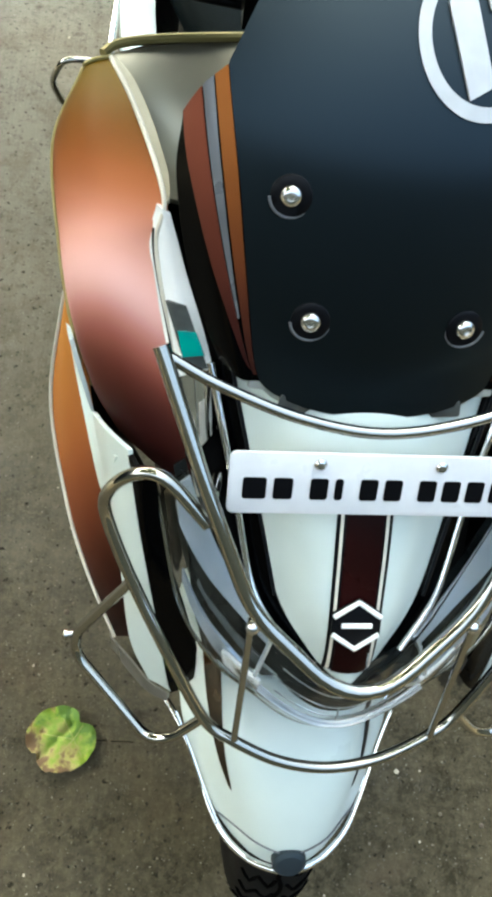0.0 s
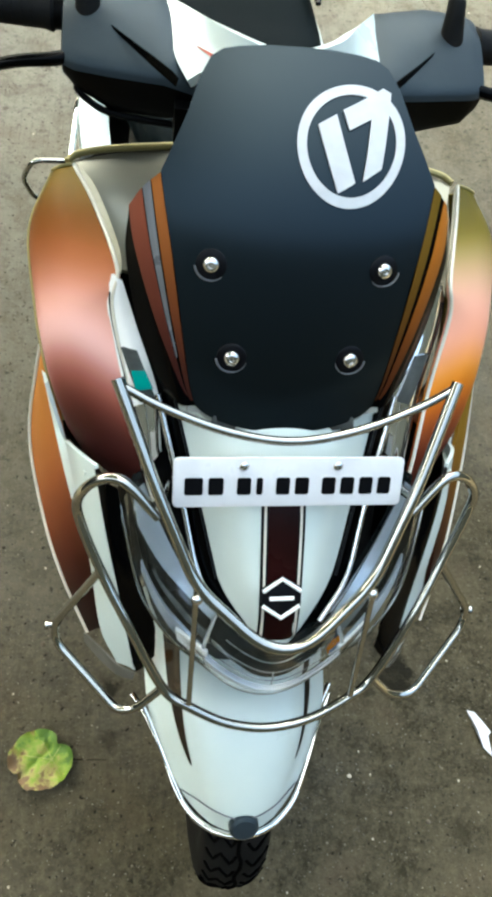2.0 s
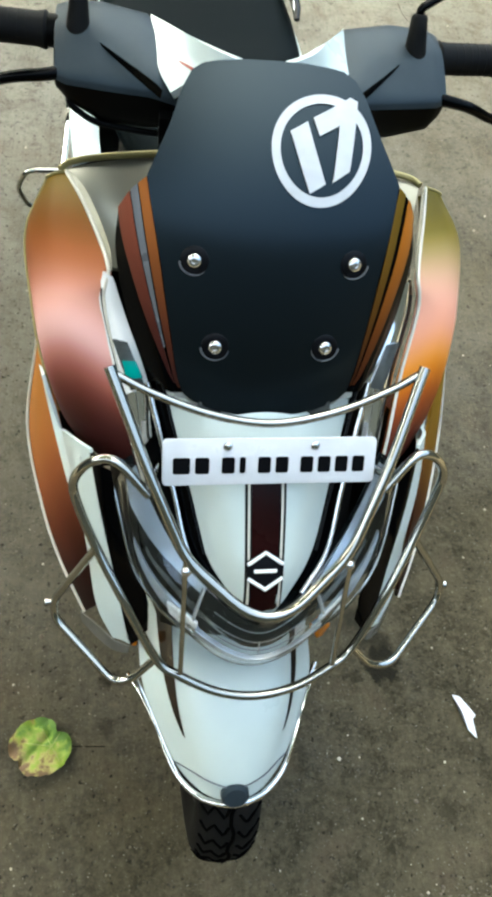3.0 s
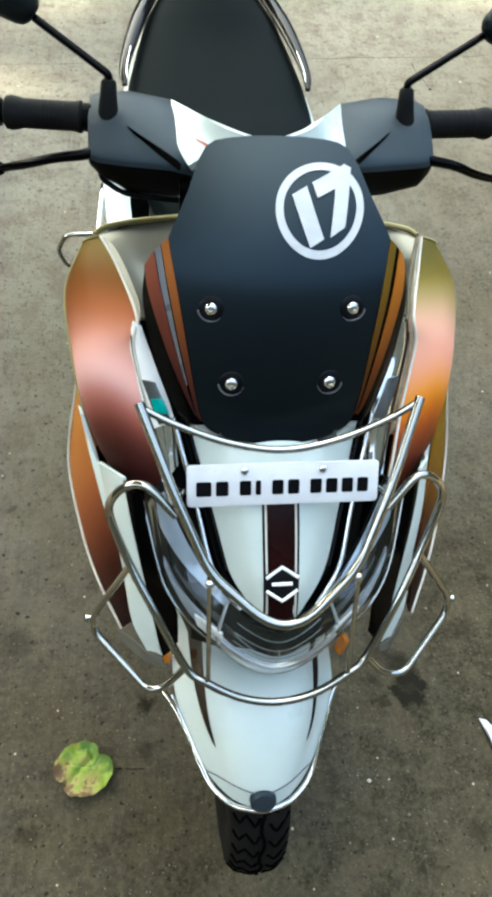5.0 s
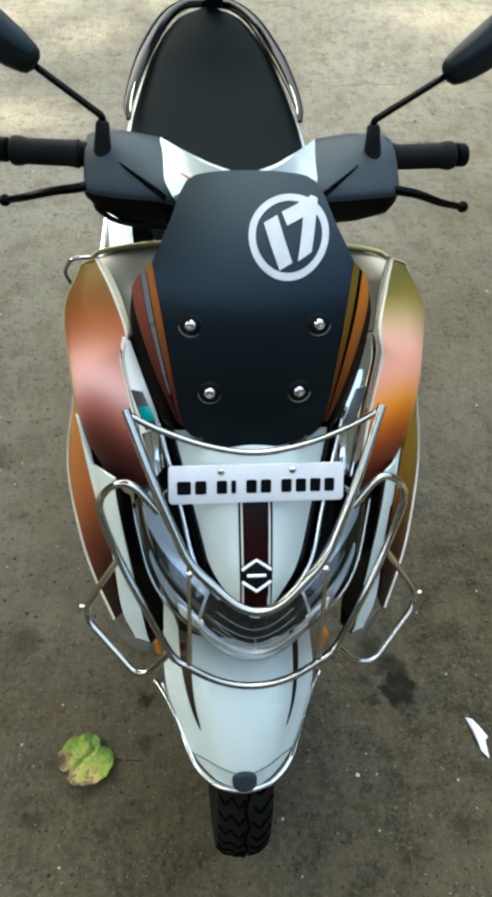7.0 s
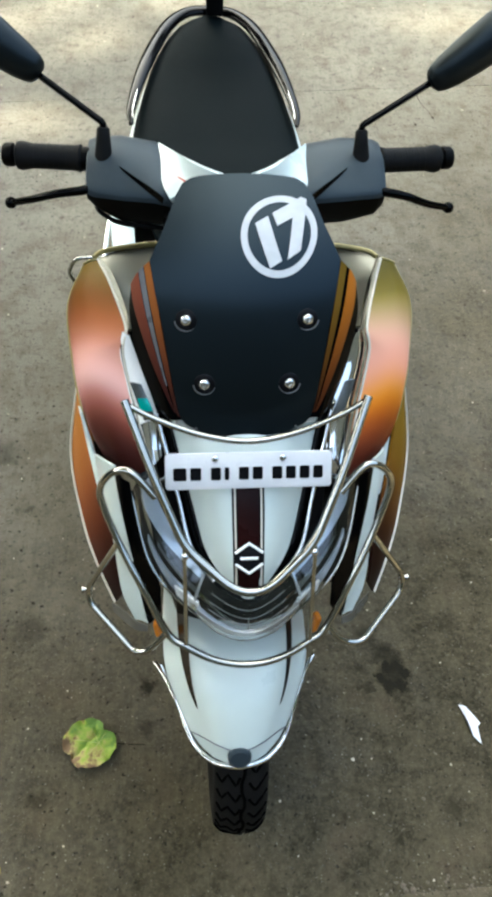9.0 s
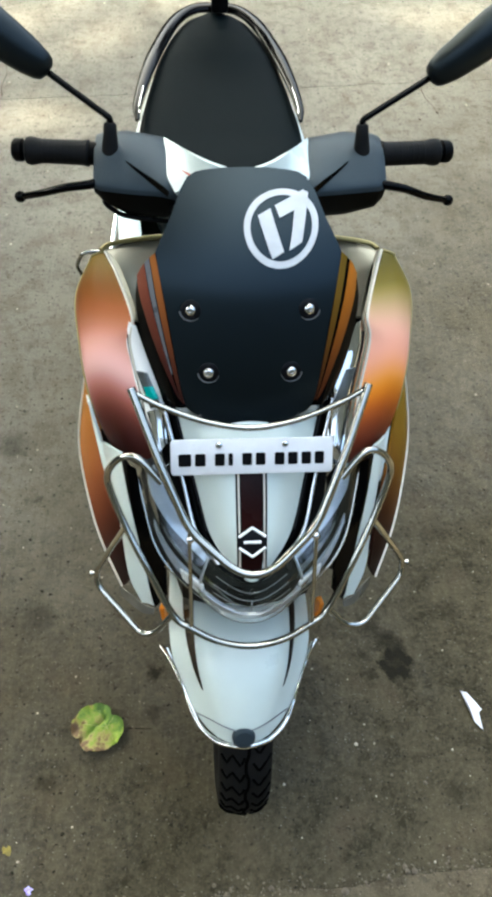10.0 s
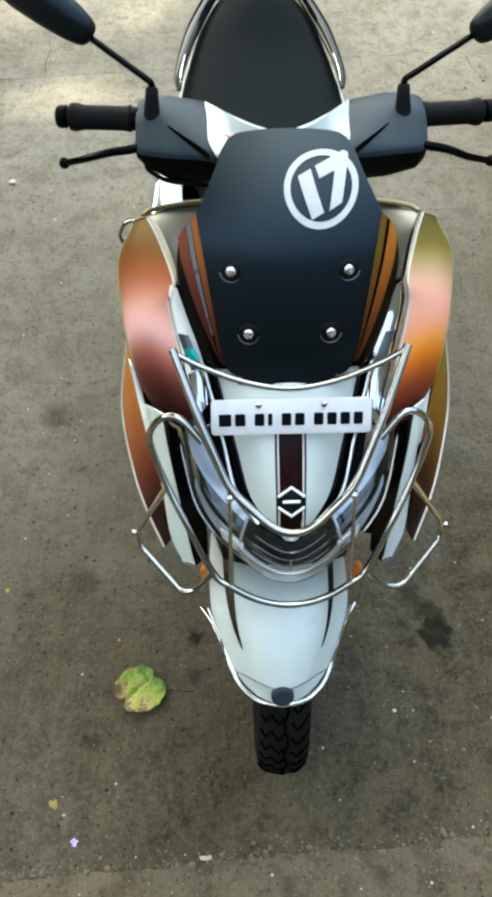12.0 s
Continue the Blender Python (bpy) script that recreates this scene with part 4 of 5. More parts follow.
def visor_decal(name, outline, mat, parent, label=""):
    """A flat outline in (x, z), laid on the visor's curve."""
    bm = bmesh.new()
    dense = []
    for (xa, za), (xb, zb) in zip(outline, outline[1:] + outline[:1]):
        dense += [(xa + (xb - xa) * i / 8, za + (zb - za) * i / 8) for i in range(8)]
    f = bm.faces.new([bm.verts.new((x, 0, z)) for x, z in dense])
    r = bmesh.ops.extrude_face_region(bm, geom=[f])
    tops = {v for v in r["geom"] if isinstance(v, bmesh.types.BMVert)}
    for v in bm.verts:
        v.co = Vector(visor_point(v.co.x, v.co.z, 0.0022 if v in tops else 0.0002)[0])
    bmesh.ops.triangulate(bm, faces=[f for f in bm.faces if len(f.verts) > 4])
    return part(name, bm, mat, parent, label)


RC = (0.0424, 1.1072)
RING_ARC = [(c[0], c[1] + 1.5 * RC[0] ** 2) for c in VISOR_CURVE if 1.04 < c[0] < 1.1499]
RING_LEN = np.concatenate([[0], np.cumsum([math.hypot(q[0] - p[0], q[1] - p[1]) for p, q in zip(RING_ARC, RING_ARC[1:])])])
RING_MID = float(np.interp(RC[1], [p[0] for p in RING_ARC], RING_LEN))


def ring_z(f):
    """Height on the visor of a point f radii up the number ring."""
    return float(np.interp(RING_MID + 0.0552 * f, RING_LEN, [p[0] for p in RING_ARC]))


ring = bmesh.new()
vs = []
for i in range(64):
    a = 2 * math.pi * i / 64
    vs.append([ring.verts.new(visor_point(RC[0] + 0.0495 * k * math.cos(a), ring_z(k * math.sin(a)), h)[0]) for k, h in ((1.0, 0.0003), (1.0, 0.0012), (0.83, 0.0012), (0.83, 0.0003))])
for a, b in zip(vs, vs[1:] + vs[:1]):
    for q in range(4):
        ring.faces.new((a[q], b[q], b[(q + 1) % 4], a[(q + 1) % 4]))
number = part("number_decal", ring, DECAL, visor, "white ring decal with the number 17")
visor_decal("digit_one", [(0.0117, 1.1150), (0.0285, 1.1190), (0.0446, 1.0895), (0.0291, 1.0846)], DECAL, number)
visor_decal("digit_seven", [(0.0346, 1.1205), (0.0725, 1.1275), (0.0798, 1.1256), (0.0687, 1.0952), (0.0518, 1.0901), (0.0603, 1.1168), (0.0400, 1.1128)], DECAL, number)

# number plate
pn = Vector((0, -0.80, 0.60))
pm = basis(Vector((0.0, 0.249, 0.9030)), (1, 0, 0), (0, 0.60, 0.80))
plate = part("number_plate", slab(round_rect(0.216, 0.0490, 0.005), pm, 0.003, 0.0006), PLATE, scooter, "white number plate with black characters")
x = -0.0990
for w in (0.0195, 0.0165, 0, 0.0155, 0.0085, 0, 0.0155, 0.0155, 0, 0.0155, 0.0155, 0.0155, 0.0150):
    if w == 0:
        x += 0.0075
        continue
    part("character_bar", slab(round_rect(w - 0.0025, 0.0172, 0.002, 2), pm @ Matrix.Translation((x + w / 2, -0.0035, 0.0032)), 0.0005), INK, plate)
    x += w + 0.0024
for s in (-1, 1):
    part("plate_screw", lathe([(0.0045, 0.0), (0.0045, 0.0015), (0.003, 0.003), (0.001, 0.0032)], pm @ Vector((s * 0.044, 0.0165, 0.003)), pn, 16), BOLT, plate)
    part("plate_bracket", tube([pm @ Vector((s * 0.044, 0.0120, 0.0)), pm @ Vector((s * 0.044, -0.004, -0.035))], 0.004, sides=8), BLACK, plate)

# crash guard
guard = new("crash_guard")
guard.parent = scooter
tagged(guard, "polished stainless steel tube crash guard")
TR = 0.0058
part("top_bar", tube(spline([(-0.156, 0.315, 0.960), (-0.118, 0.300, 0.947), (-0.06, 0.284, 0.933), (0, 0.277, 0.927), (0.06, 0.284, 0.933), (0.118, 0.300, 0.947), (0.156, 0.315, 0.960)], 41), 0.0042), STEEL, guard)
part("v_tube", tube(rounded([(-0.158, 0.318, 0.965), (-0.121, 0.236, 0.903), (-0.085, 0.172, 0.843), (0, 0.1045, 0.803), (0.085, 0.172, 0.843), (0.121, 0.236, 0.903), (0.158, 0.318, 0.965)], (0.03, 0.024, 0.055, 0.024, 0.03), 9), TR), STEEL, guard)
hoop_r = [(0.120, 0.224, 0.881), (0.152, 0.249, 0.904), (0.176, 0.254, 0.896), (0.193, 0.249, 0.872), (0.192, 0.238, 0.846), (0.173, 0.205, 0.803), (0.144, 0.160, 0.762), (0.111, 0.118, 0.702), (0.086, 0.102, 0.690), (0.045, 0.086, 0.676), (0.0, 0.080, 0.671)]
hoop = spline(hoop_r + [(-x, y, z) for x, y, z in hoop_r[-2::-1]], 121)
part("lower_hoop", tube(hoop, 0.0050), STEEL, guard)
for s in (-1, 1):
    reach = 0.004 * s
    part("side_loop", tube(rounded([(0.174, 0.207, 0.798), (0.225 + reach, 0.186, 0.713), (0.226 + reach, 0.174, 0.690), (0.161 + reach, 0.107, 0.662), (0.137, 0.106, 0.672), (0.110, 0.119, 0.703)], 0.026, 7), 0.0045, s=s), STEEL, guard)
    part("upright", tube([(0.085, 0.168, 0.842), (0.085, 0.101, 0.702)], 0.0029, s=s), STEEL, guard)
    part("rod_end", lathe([(0.0045, -0.003), (0.0056, 0.0), (0.0048, 0.003), (0.002, 0.005)], (s * 0.084, 0.163, 0.836), (0, -0.7, 0.7), 16), BOLT, guard)
    part("loop_bolt", lathe([(0.0035, -0.008), (0.0035, 0.002), (0.0050, 0.002), (0.0050, 0.005), (0.003, 0.0065)], (s * (0.231 + reach), 0.188, 0.700), (s * 1, -0.1, 0.1), 12), STEEL, guard)
    part("mounting_stay", tube([(0.118, 0.232, 0.898), (0.112, 0.27, 0.86), (0.105, 0.30, 0.80)], 0.004, s=s), STEEL, guard)

# handlebar
bar = new("handlebar")
bar.parent = scooter
bar.location = (-0.007, 0, 0)
tagged(bar, "dark grey handlebar with grips, levers and cover")
for s in (-1, 1):
    cuts = [(0.2165, 0.700, 0.604, 1.094, 1.073, 1.040), (0.2150, 0.7025, 0.599, 1.098, 1.074, 1.034), (0.204, 0.704, 0.592, 1.101, 1.074, 1.024), (0.160, 0.704, 0.583, 1.103, 1.076, 1.018), (0.110, 0.698, 0.574, 1.097, 1.078, 1.020), (0.070, 0.630, 0.568, 1.080, 1.070, 1.028), (0.0, 0.600, 0.562, 1.070, 1.060, 1.028)]
    cuts = [(x - (0.010 if s < 0 and x > 0.2 else 0), *c, zb + (0.010 if s < 0 and x > 0.2 else 0)) for x, *c, zb in cuts]
    upper, lower = [], []
    for k in range(len(cuts) * 4 - 3):
        f = k / 4
        x, yr, yf, zt, zc, zb = [float(np.interp(f, range(len(cuts)), [c[q] for c in cuts])) for q in range(6)]
        top_line = spline([(x, yr + 0.004, (zt + zb) / 2), (x, yr - 0.001, zt - 0.010), (x, yr - 0.022, zt - 0.001), (x, (yr + yf) / 2, zt - 0.001), (x, yf + 0.020, zc + 0.012), (x, yf + 0.004, zc + 0.004), (x, yf, zc - 0.004)], 22)
        upper.append(top_line)
        lower.append(spline([(x, yf + 0.0012, zc - 0.003), (x, yf + 0.003, zc - 0.014), (x, yf + 0.010, zb + 0.010), (x, yf + 0.028, zb)], 10) + [V3((x, yr - 0.004, zb)), V3((x, yr + 0.002, (zt + zb) / 2))])
    cover = part("cover", loft(upper, s), HOUSING, bar, "matt dark grey handlebar cover", 45)
    part("lower_cover", loft(lower, s), BLACK, cover, "black lower cover", 45)
    part("cover_slit", loft([[(0.160, 0.626, 1.0975), (0.158, 0.622, 1.0970), (0.159, 0.623, 1.0945)], [(0.129, 0.591, 1.0982), (0.121, 0.585, 1.097), (0.125, 0.586, 1.088)], [(0.104, 0.568, 1.095), (0.098, 0.562, 1.092), (0.10, 0.562, 1.082)]], s), GLOSS, bar)
    part("grip", lathe([(0.0155, 0.0), (0.0195, 0.004), (0.0175, 0.012), (0.0172, 0.072), (0.0190, 0.079), (0.0205, 0.087), (0.0190, 0.093), (0.0150, 0.095)], (s * 0.212, 0.664, 1.082), (s * 1, 0.10, -0.02), 24), RUBBER, bar, "black rubber grip")
    part("grip_collar", lathe([(0.0150, -0.018), (0.0168, -0.014), (0.0168, 0.002), (0.0155, 0.004)], (s * 0.212, 0.664, 1.082), (s * 1, 0.10, -0.02), 20), BLACK, bar)
    for k in range(7):
        part("grip_rib", lathe([(0.0170, -0.0016), (0.0178, 0), (0.0170, 0.0016)], (s * (0.234 + k * 0.009), 0.6662 + k * 0.0009, 1.0816 - k * 0.0002), (s * 1, 0.10, -0.02), 20), RUBBER, bar)
    part("bar_end", lathe([(0.012, 0.0), (0.0125, 0.004), (0.0165, 0.006), (0.0168, 0.016), (0.0140, 0.020)], (s * 0.305, 0.6737, 1.0803), (s * 1, 0.10, -0.02), 20), BLACK, bar)
    drop = 0.012 if s > 0 else 0.005
    lev = spline([(0.192, 0.614, 1.072), (0.212, 0.603, 1.073), (0.245, 0.602, 1.070 - drop * 0.3), (0.283, 0.612, 1.055 - drop * 0.8), (0.312 + 0.9 * drop, 0.630, 1.036 - drop)], 24)
    part("brake_lever", tube(lev, 0.0075, s=s, r_end=0.0050), GLOSS, bar, "black brake lever")
    bm = bmesh.new()
    bmesh.ops.create_icosphere(bm, subdivisions=3, radius=0.0085, matrix=Matrix.Translation((s * (0.314 + 0.9 * drop), 0.631, 1.035 - drop)))
    part("lever_ball", bm, GLOSS, bar)
    # mirror
    mirror = part("mirror_boot", lathe([(0.0135, -0.016), (0.0122, -0.006), (0.0100, 0.014), (0.0090, 0.029), (0.0065, 0.032)], (s * 0.182, 0.652, 1.104), (s * -0.06, 0.35, 0.94), 20), RUBBER, scooter, "rear-view mirror on a black stem")
    mirror.location = (-0.007, 0, 0)
    right = max(s, 0)
    stem = rounded([(0.180, 0.662, 1.130), (0.180, 0.665, 1.139), (0.284 + 0.017 * right, 0.728, 1.186 - 0.004 * right)], 0.012, 6)
    part("stem", tube(stem, 0.0048, s=s), GLOSS, mirror)
    out = V3((0.80, 0.30, 0.52))
    out = out / np.linalg.norm(out)
    secs = []
    c0 = V3((0.262 + 0.017 * right, 0.716, 1.180 - 0.004 * right))
    up = np.cross(out, (0.0, 1.0, 0.0))
    up = up / np.linalg.norm(up)
    if up[2] < 0:
        up = -up
    dep = np.cross(up, out)
    if dep[1] > 0:
        dep = -dep
    for t, w, d in ((0.0, 0.014, 0.008), (0.004, 0.025, 0.015), (0.012, 0.031, 0.020), (0.03, 0.037, 0.026), (0.07, 0.044, 0.031), (0.11, 0.049, 0.031), (0.145, 0.045, 0.026), (0.165, 0.034, 0.018), (0.174, 0.016, 0.008)):
        c = c0 + out * t
        ringp = []
        for q in range(20):
            a = 2 * math.pi * q / 20
            ca, sa = math.cos(a), math.sin(a)
            f = d * max(sa, 0) + 0.010 * min(sa, 0) * (d / 0.031)
            ringp.append(tuple(c + up * (0.70 * w * math.copysign(abs(ca) ** 0.75, ca)) + dep * f))
        secs.append(ringp)
    part("mirror_shell", loft(secs, s), MIRROR_SHELL, mirror, "dark plastic mirror shell")
    ear = [[(0.107, 0.688, 1.094), (0.105, 0.640, 1.092), (0.100, 0.595, 1.090), (0.090, 0.565, 1.088)], [(0.078, 0.634, 1.112), (0.076, 0.610, 1.108), (0.072, 0.590, 1.104), (0.068, 0.570, 1.100)], [(0.048, 0.578, 1.130), (0.046, 0.572, 1.124), (0.044, 0.566, 1.118), (0.040, 0.560, 1.110)], [(0.0, 0.553, 1.128), (0.0, 0.551, 1.122), (0.0, 0.549, 1.116), (0.0, 0.547, 1.108)]]
    EG = surface(ear, 13, 13)
    earp = part("white_cowl", shell(EG, 0.010, out=(0, 0, 1), s=s), WHITE, bar, "white instrument cowl panel")
    part("red_mark", shell(patch(EG, lambda t: 0.24 + 0.12 * t, lambda t: 0.26 + 0.18 * t, 0.60, 0.82, 8, 3), 0.0006, out=(0, 0, 1), s=s, lift=0.0008), RED, earp)
part("brake_cable", tube(spline([(-0.190, 0.612, 1.050), (-0.193, 0.603, 1.043), (-0.183, 0.598, 1.034), (-0.160, 0.592, 1.025), (-0.10, 0.588, 1.019), (0, 0.59, 1.01)], 32), 0.0035), BLACK, bar, "black brake cable")
part("steering_stem", tube([(0, 0.62, 1.02), (0, 0.40, 0.62), (0, 0.30, 0.56)], 0.03, sides=16), BLACK, scooter)
part("dash", loft([[(x, y, z) for y, z in ((0.56, 1.02), (0.56, 1.06), (0.60, 1.06), (0.62, 1.02))] for x in (-0.1, 0.1)]), BLACK, bar)

# hook ring on the side rail
part("side_ring", tube(rounded([(-0.232, 0.868, 0.715), (-0.288, 0.860, 0.720), (-0.306, 0.860, 0.685), (-0.291, 0.860, 0.644), (-0.225, 0.880, 0.650), (-0.150, 0.93, 0.650)], 0.014, 5), 0.0040), STEEL, scooter, "bright steel loop")
part("side_rail", tube(rounded([(-0.236, 0.86, 0.712), (-0.231, 1.02, 0.704), (-0.244, 1.16, 0.60), (-0.262, 1.40, 0.40), (-0.26, 1.60, 0.40)], 0.04, 5), 0.006), CHROME, scooter, "bright steel side rail")

# seat, body, rear
def seat_half(y):
    return float(np.interp(y, [0.84, 0.90, 1.0, 1.10, 1.16, 1.24, 1.34, 1.44, 1.53, 1.595, 1.625, 1.634], [0.085, 0.118, 0.158, 0.180, 0.181, 0.174, 0.158, 0.139, 0.113, 0.084, 0.050, 0.025]))


secs = []
for y in np.linspace(0.84, 1.634, 44):
    w = seat_half(y)
    z = float(np.interp(y, [0.84, 0.95, 1.15, 1.30, 1.45, 1.70], [0.755, 0.772, 0.778, 0.792, 0.806, 0.812]))
    secs.append([(w * math.copysign(abs(math.cos(a)) ** 0.5, math.cos(a)) * (1.0 if math.sin(a) > -0.5 else 0.9), y, z - 0.035 + (0.035 if math.sin(a) > 0 else 0.06) * math.copysign(abs(math.sin(a)) ** 0.6, math.sin(a))) for a in np.linspace(0, 2 * math.pi, 32, endpoint=False)])
part("seat", loft(secs), SEAT, scooter, "long black vinyl seat").location = (-0.011, 0, 0)
for s in (-1, 1):
    rows = []
    for y in (1.00, 1.08, 1.16, 1.28, 1.40, 1.52, 1.59):
        w = seat_half(y)
        rows.append((y, w))
    body = [[(w - 0.015, y, 0.728 + 0.05 * (y - 1.0)) for y, w in rows], [(w + 0.008, y + 0.012, 0.728 + 0.05 * (y - 1.0)) for y, w in rows], [(w + 0.016, y + 0.014, 0.705 + 0.05 * (y - 1.0)) for y, w in rows], [(w + 0.022, y + 0.01, 0.66 + 0.04 * (y - 0.86)) for y, w in rows], [(w + 0.020, y + 0.03, 0.52 + 0.12 * (y - 0.86)) for y, w in rows], [(w * 0.8, y + 0.04, 0.40 + 0.2 * (y - 0.86)) for y, w in rows]]
    part("rear_body", shell(surface(body, 16, 30), 0.005, out=(1, 0, 0), s=s), WHITE, scooter, "white rear body panel").location = (-0.011, 0, 0)
cheek = [[(x - 0.046, y, 0.705) for x, y in ((0.222, 0.900), (0.228, 0.98), (0.228, 1.08), (0.220, 1.20))], [(x - 0.016, y, 0.712) for x, y in ((0.222, 0.895), (0.228, 0.98), (0.228, 1.08), (0.220, 1.20))], [(x, y, 0.690) for x, y in ((0.222, 0.895), (0.230, 0.98), (0.230, 1.08), (0.222, 1.20))], [(x, y, 0.52) for x, y in ((0.205, 0.91), (0.215, 1.0), (0.220, 1.10), (0.215, 1.22))]]
part("rear_body", shell(surface(cheek, 14, 16), 0.005, out=(1, 0, 1), s=-1), WHITE, scooter, "white rear body panel")
rail_pts = [(0.176, 1.198, 0.790), (0.178, 1.245, 0.794), (0.165, 1.34, 0.800), (0.141, 1.45, 0.806), (0.102, 1.575, 0.810), (0.056, 1.640, 0.812), (0.0, 1.656, 0.812)]
rail = spline(rail_pts, 44)
full_rail = list(rail) + [p * V3((-1, 1, 1)) for p in rail[-2::-1]]
bm = bmesh.new()
rings = []
for k, p in enumerate(full_rail):
    d = full_rail[min(k + 1, len(full_rail) - 1)] - full_rail[max(k - 1, 0)]
    d = d / np.linalg.norm(d)
    w = np.cross(d, (0, 0, 1))
    f = min(0.95, 0.30 + min(k, len(full_rail) - 1 - k) * 0.033)
    rings.append([bm.verts.new(p + f * (0.018 * math.cos(a) * w + V3((0, 0, 0.011 * math.sin(a))))) for a in np.linspace(0, 2 * math.pi, 14, endpoint=False)])
for a, c in zip(rings, rings[1:]):
    for q in range(14):
        bm.faces.new((a[q], a[(q + 1) % 14], c[(q + 1) % 14], c[q]))
bm.faces.new(rings[0])
bm.faces.new(rings[-1][::-1])
grab = part("grab_rail", bm, RAILBLACK, scooter, "gloss black grab rail round the seat")
grab.location = (-0.013, 0, 0)
for s in (-1, 1):
    part("rail_inlay", tube([p + V3((-0.006, 0, 0.0085)) for p in rail[2:13]], 0.0012, s=s, sides=8, r_end=0.001), CHROME, grab)
part("backrest_stay", slab(round_rect(0.042, 0.10, 0.006), basis((0, 1.648, 0.858), (1, 0, 0), (0, 0.35, 0.94)), 0.016, 0.003), BLACK, scooter)
part("backrest", slab(round_rect(0.22, 0.085, 0.025), basis((0, 1.685, 0.955), (1, 0, 0), (0, 0.25, 1)), 0.04, 0.010), SEAT, scooter, "small black padded backrest")
part("floorboard", loft([[(x, y, z) for y, z in ((0.58, 0.30), (0.60, 0.34), (0.95, 0.34), (1.0, 0.30))] for x in (-0.19, 0.19)]), BLACK, scooter)
part("under_seat_cover", loft([[(0.16, 0.90, 0.33), (-0.16, 0.90, 0.33), (-0.16, 1.60, 0.40), (0.16, 1.60, 0.40)], [(0.10, 0.86, 0.74), (-0.10, 0.86, 0.74), (-0.10, 1.62, 0.74), (0.10, 1.62, 0.74)]]), BLACK, scooter)
RAXLE = (0.0, 1.43, 0.215)
rwheel = part("rear_wheel", lathe([(0.03, -0.07), (0.06, -0.05), (0.06, 0.05), (0.03, 0.07)], RAXLE, (1, 0, 0), 24), BLACK, scooter)
part("tyre", lathe(prof, RAXLE, (1, 0, 0), 48), TYRE, rwheel)
part("rim", lathe([(0.134, -0.035), (0.126, -0.03), (0.118, -0.02), (0.118, 0.02), (0.126, 0.03), (0.134, 0.035)], RAXLE, (1, 0, 0), 48), BLACK, rwheel)
for s in (-1, 1):
    part("swing_arm", tube([(s * 0.08, 1.43, 0.215), (s * 0.09, 1.10, 0.30)], 0.024, sides=12), BLACK, scooter)
    part("centre_stand_leg", tube(rounded([(s * 0.06, 1.02, 0.30), (s * 0.11, 1.14, 0.10), (s * 0.13, 1.18, 0.026), (s * 0.16, 1.19, 0.0225)], 0.02, 4), 0.010), BLACK, scooter)


# ---- things on the ground ----
LEAF = bpy.data.materials.new("yellowing_leaf")
LEAF.use_nodes = True
n_, l_ = LEAF.node_tree.nodes, LEAF.node_tree.links
tc_ = n_.new("ShaderNodeTexCoord")
ns_ = n_.new("ShaderNodeTexNoise")
ns_.inputs["Scale"].default_value, ns_.inputs["Detail"].default_value = 58, 10
l_.new(tc_.outputs["Object"], ns_.inputs["Vector"])
rp_ = n_.new("ShaderNodeValToRGB")
for k, (p, c) in enumerate(((0.34, (0.085, 0.17, 0.014)), (0.50, (0.20, 0.29, 0.028)), (0.61, (0.30, 0.27, 0.075)), (0.70, (0.13, 0.075, 0.030)))):
    e = rp_.color_ramp.elements[k] if k < 2 else rp_.color_ramp.elements.new(p)
    e.position, e.color = p, (*c, 1)
sx_ = n_.new("ShaderNodeSeparateXYZ")
l_.new(tc_.outputs["Object"], sx_.inputs[0])
ma_ = n_.new("ShaderNodeMath")
ma_.operation = "MULTIPLY_ADD"
l_.new(sx_.outputs["X"], ma_.inputs[0])
ma_.inputs[1].default_value = -3.6
l_.new(ns_.outputs["Fac"], ma_.inputs[2])
mb_ = n_.new("ShaderNodeMath")
mb_.operation = "MULTIPLY_ADD"
l_.new(sx_.outputs["Y"], mb_.inputs[0])
mb_.inputs[1].default_value = -3.8
l_.new(ma_.outputs[0], mb_.inputs[2])
l_.new(mb_.outputs[0], rp_.inputs["Fac"])
l_.new(rp_.outputs["Color"], n_["Principled BSDF"].inputs["Base Color"])
n_["Principled BSDF"].inputs["Roughness"].default_value = 0.55
VEIN = material("leaf_vein", (0.34, 0.36, 0.12), 0.6, second=(0.28, 0.26, 0.10))
leaf = new("fallen_leaf")
leaf.matrix_world = pose(-0.277, 0.160, 0.0)
tagged(leaf, "round yellow-green fallen leaf with brown patches on concrete", "leaf")
bm = bmesh.new()
mid = bm.verts.new((0, 0, 0.010))
rings = []
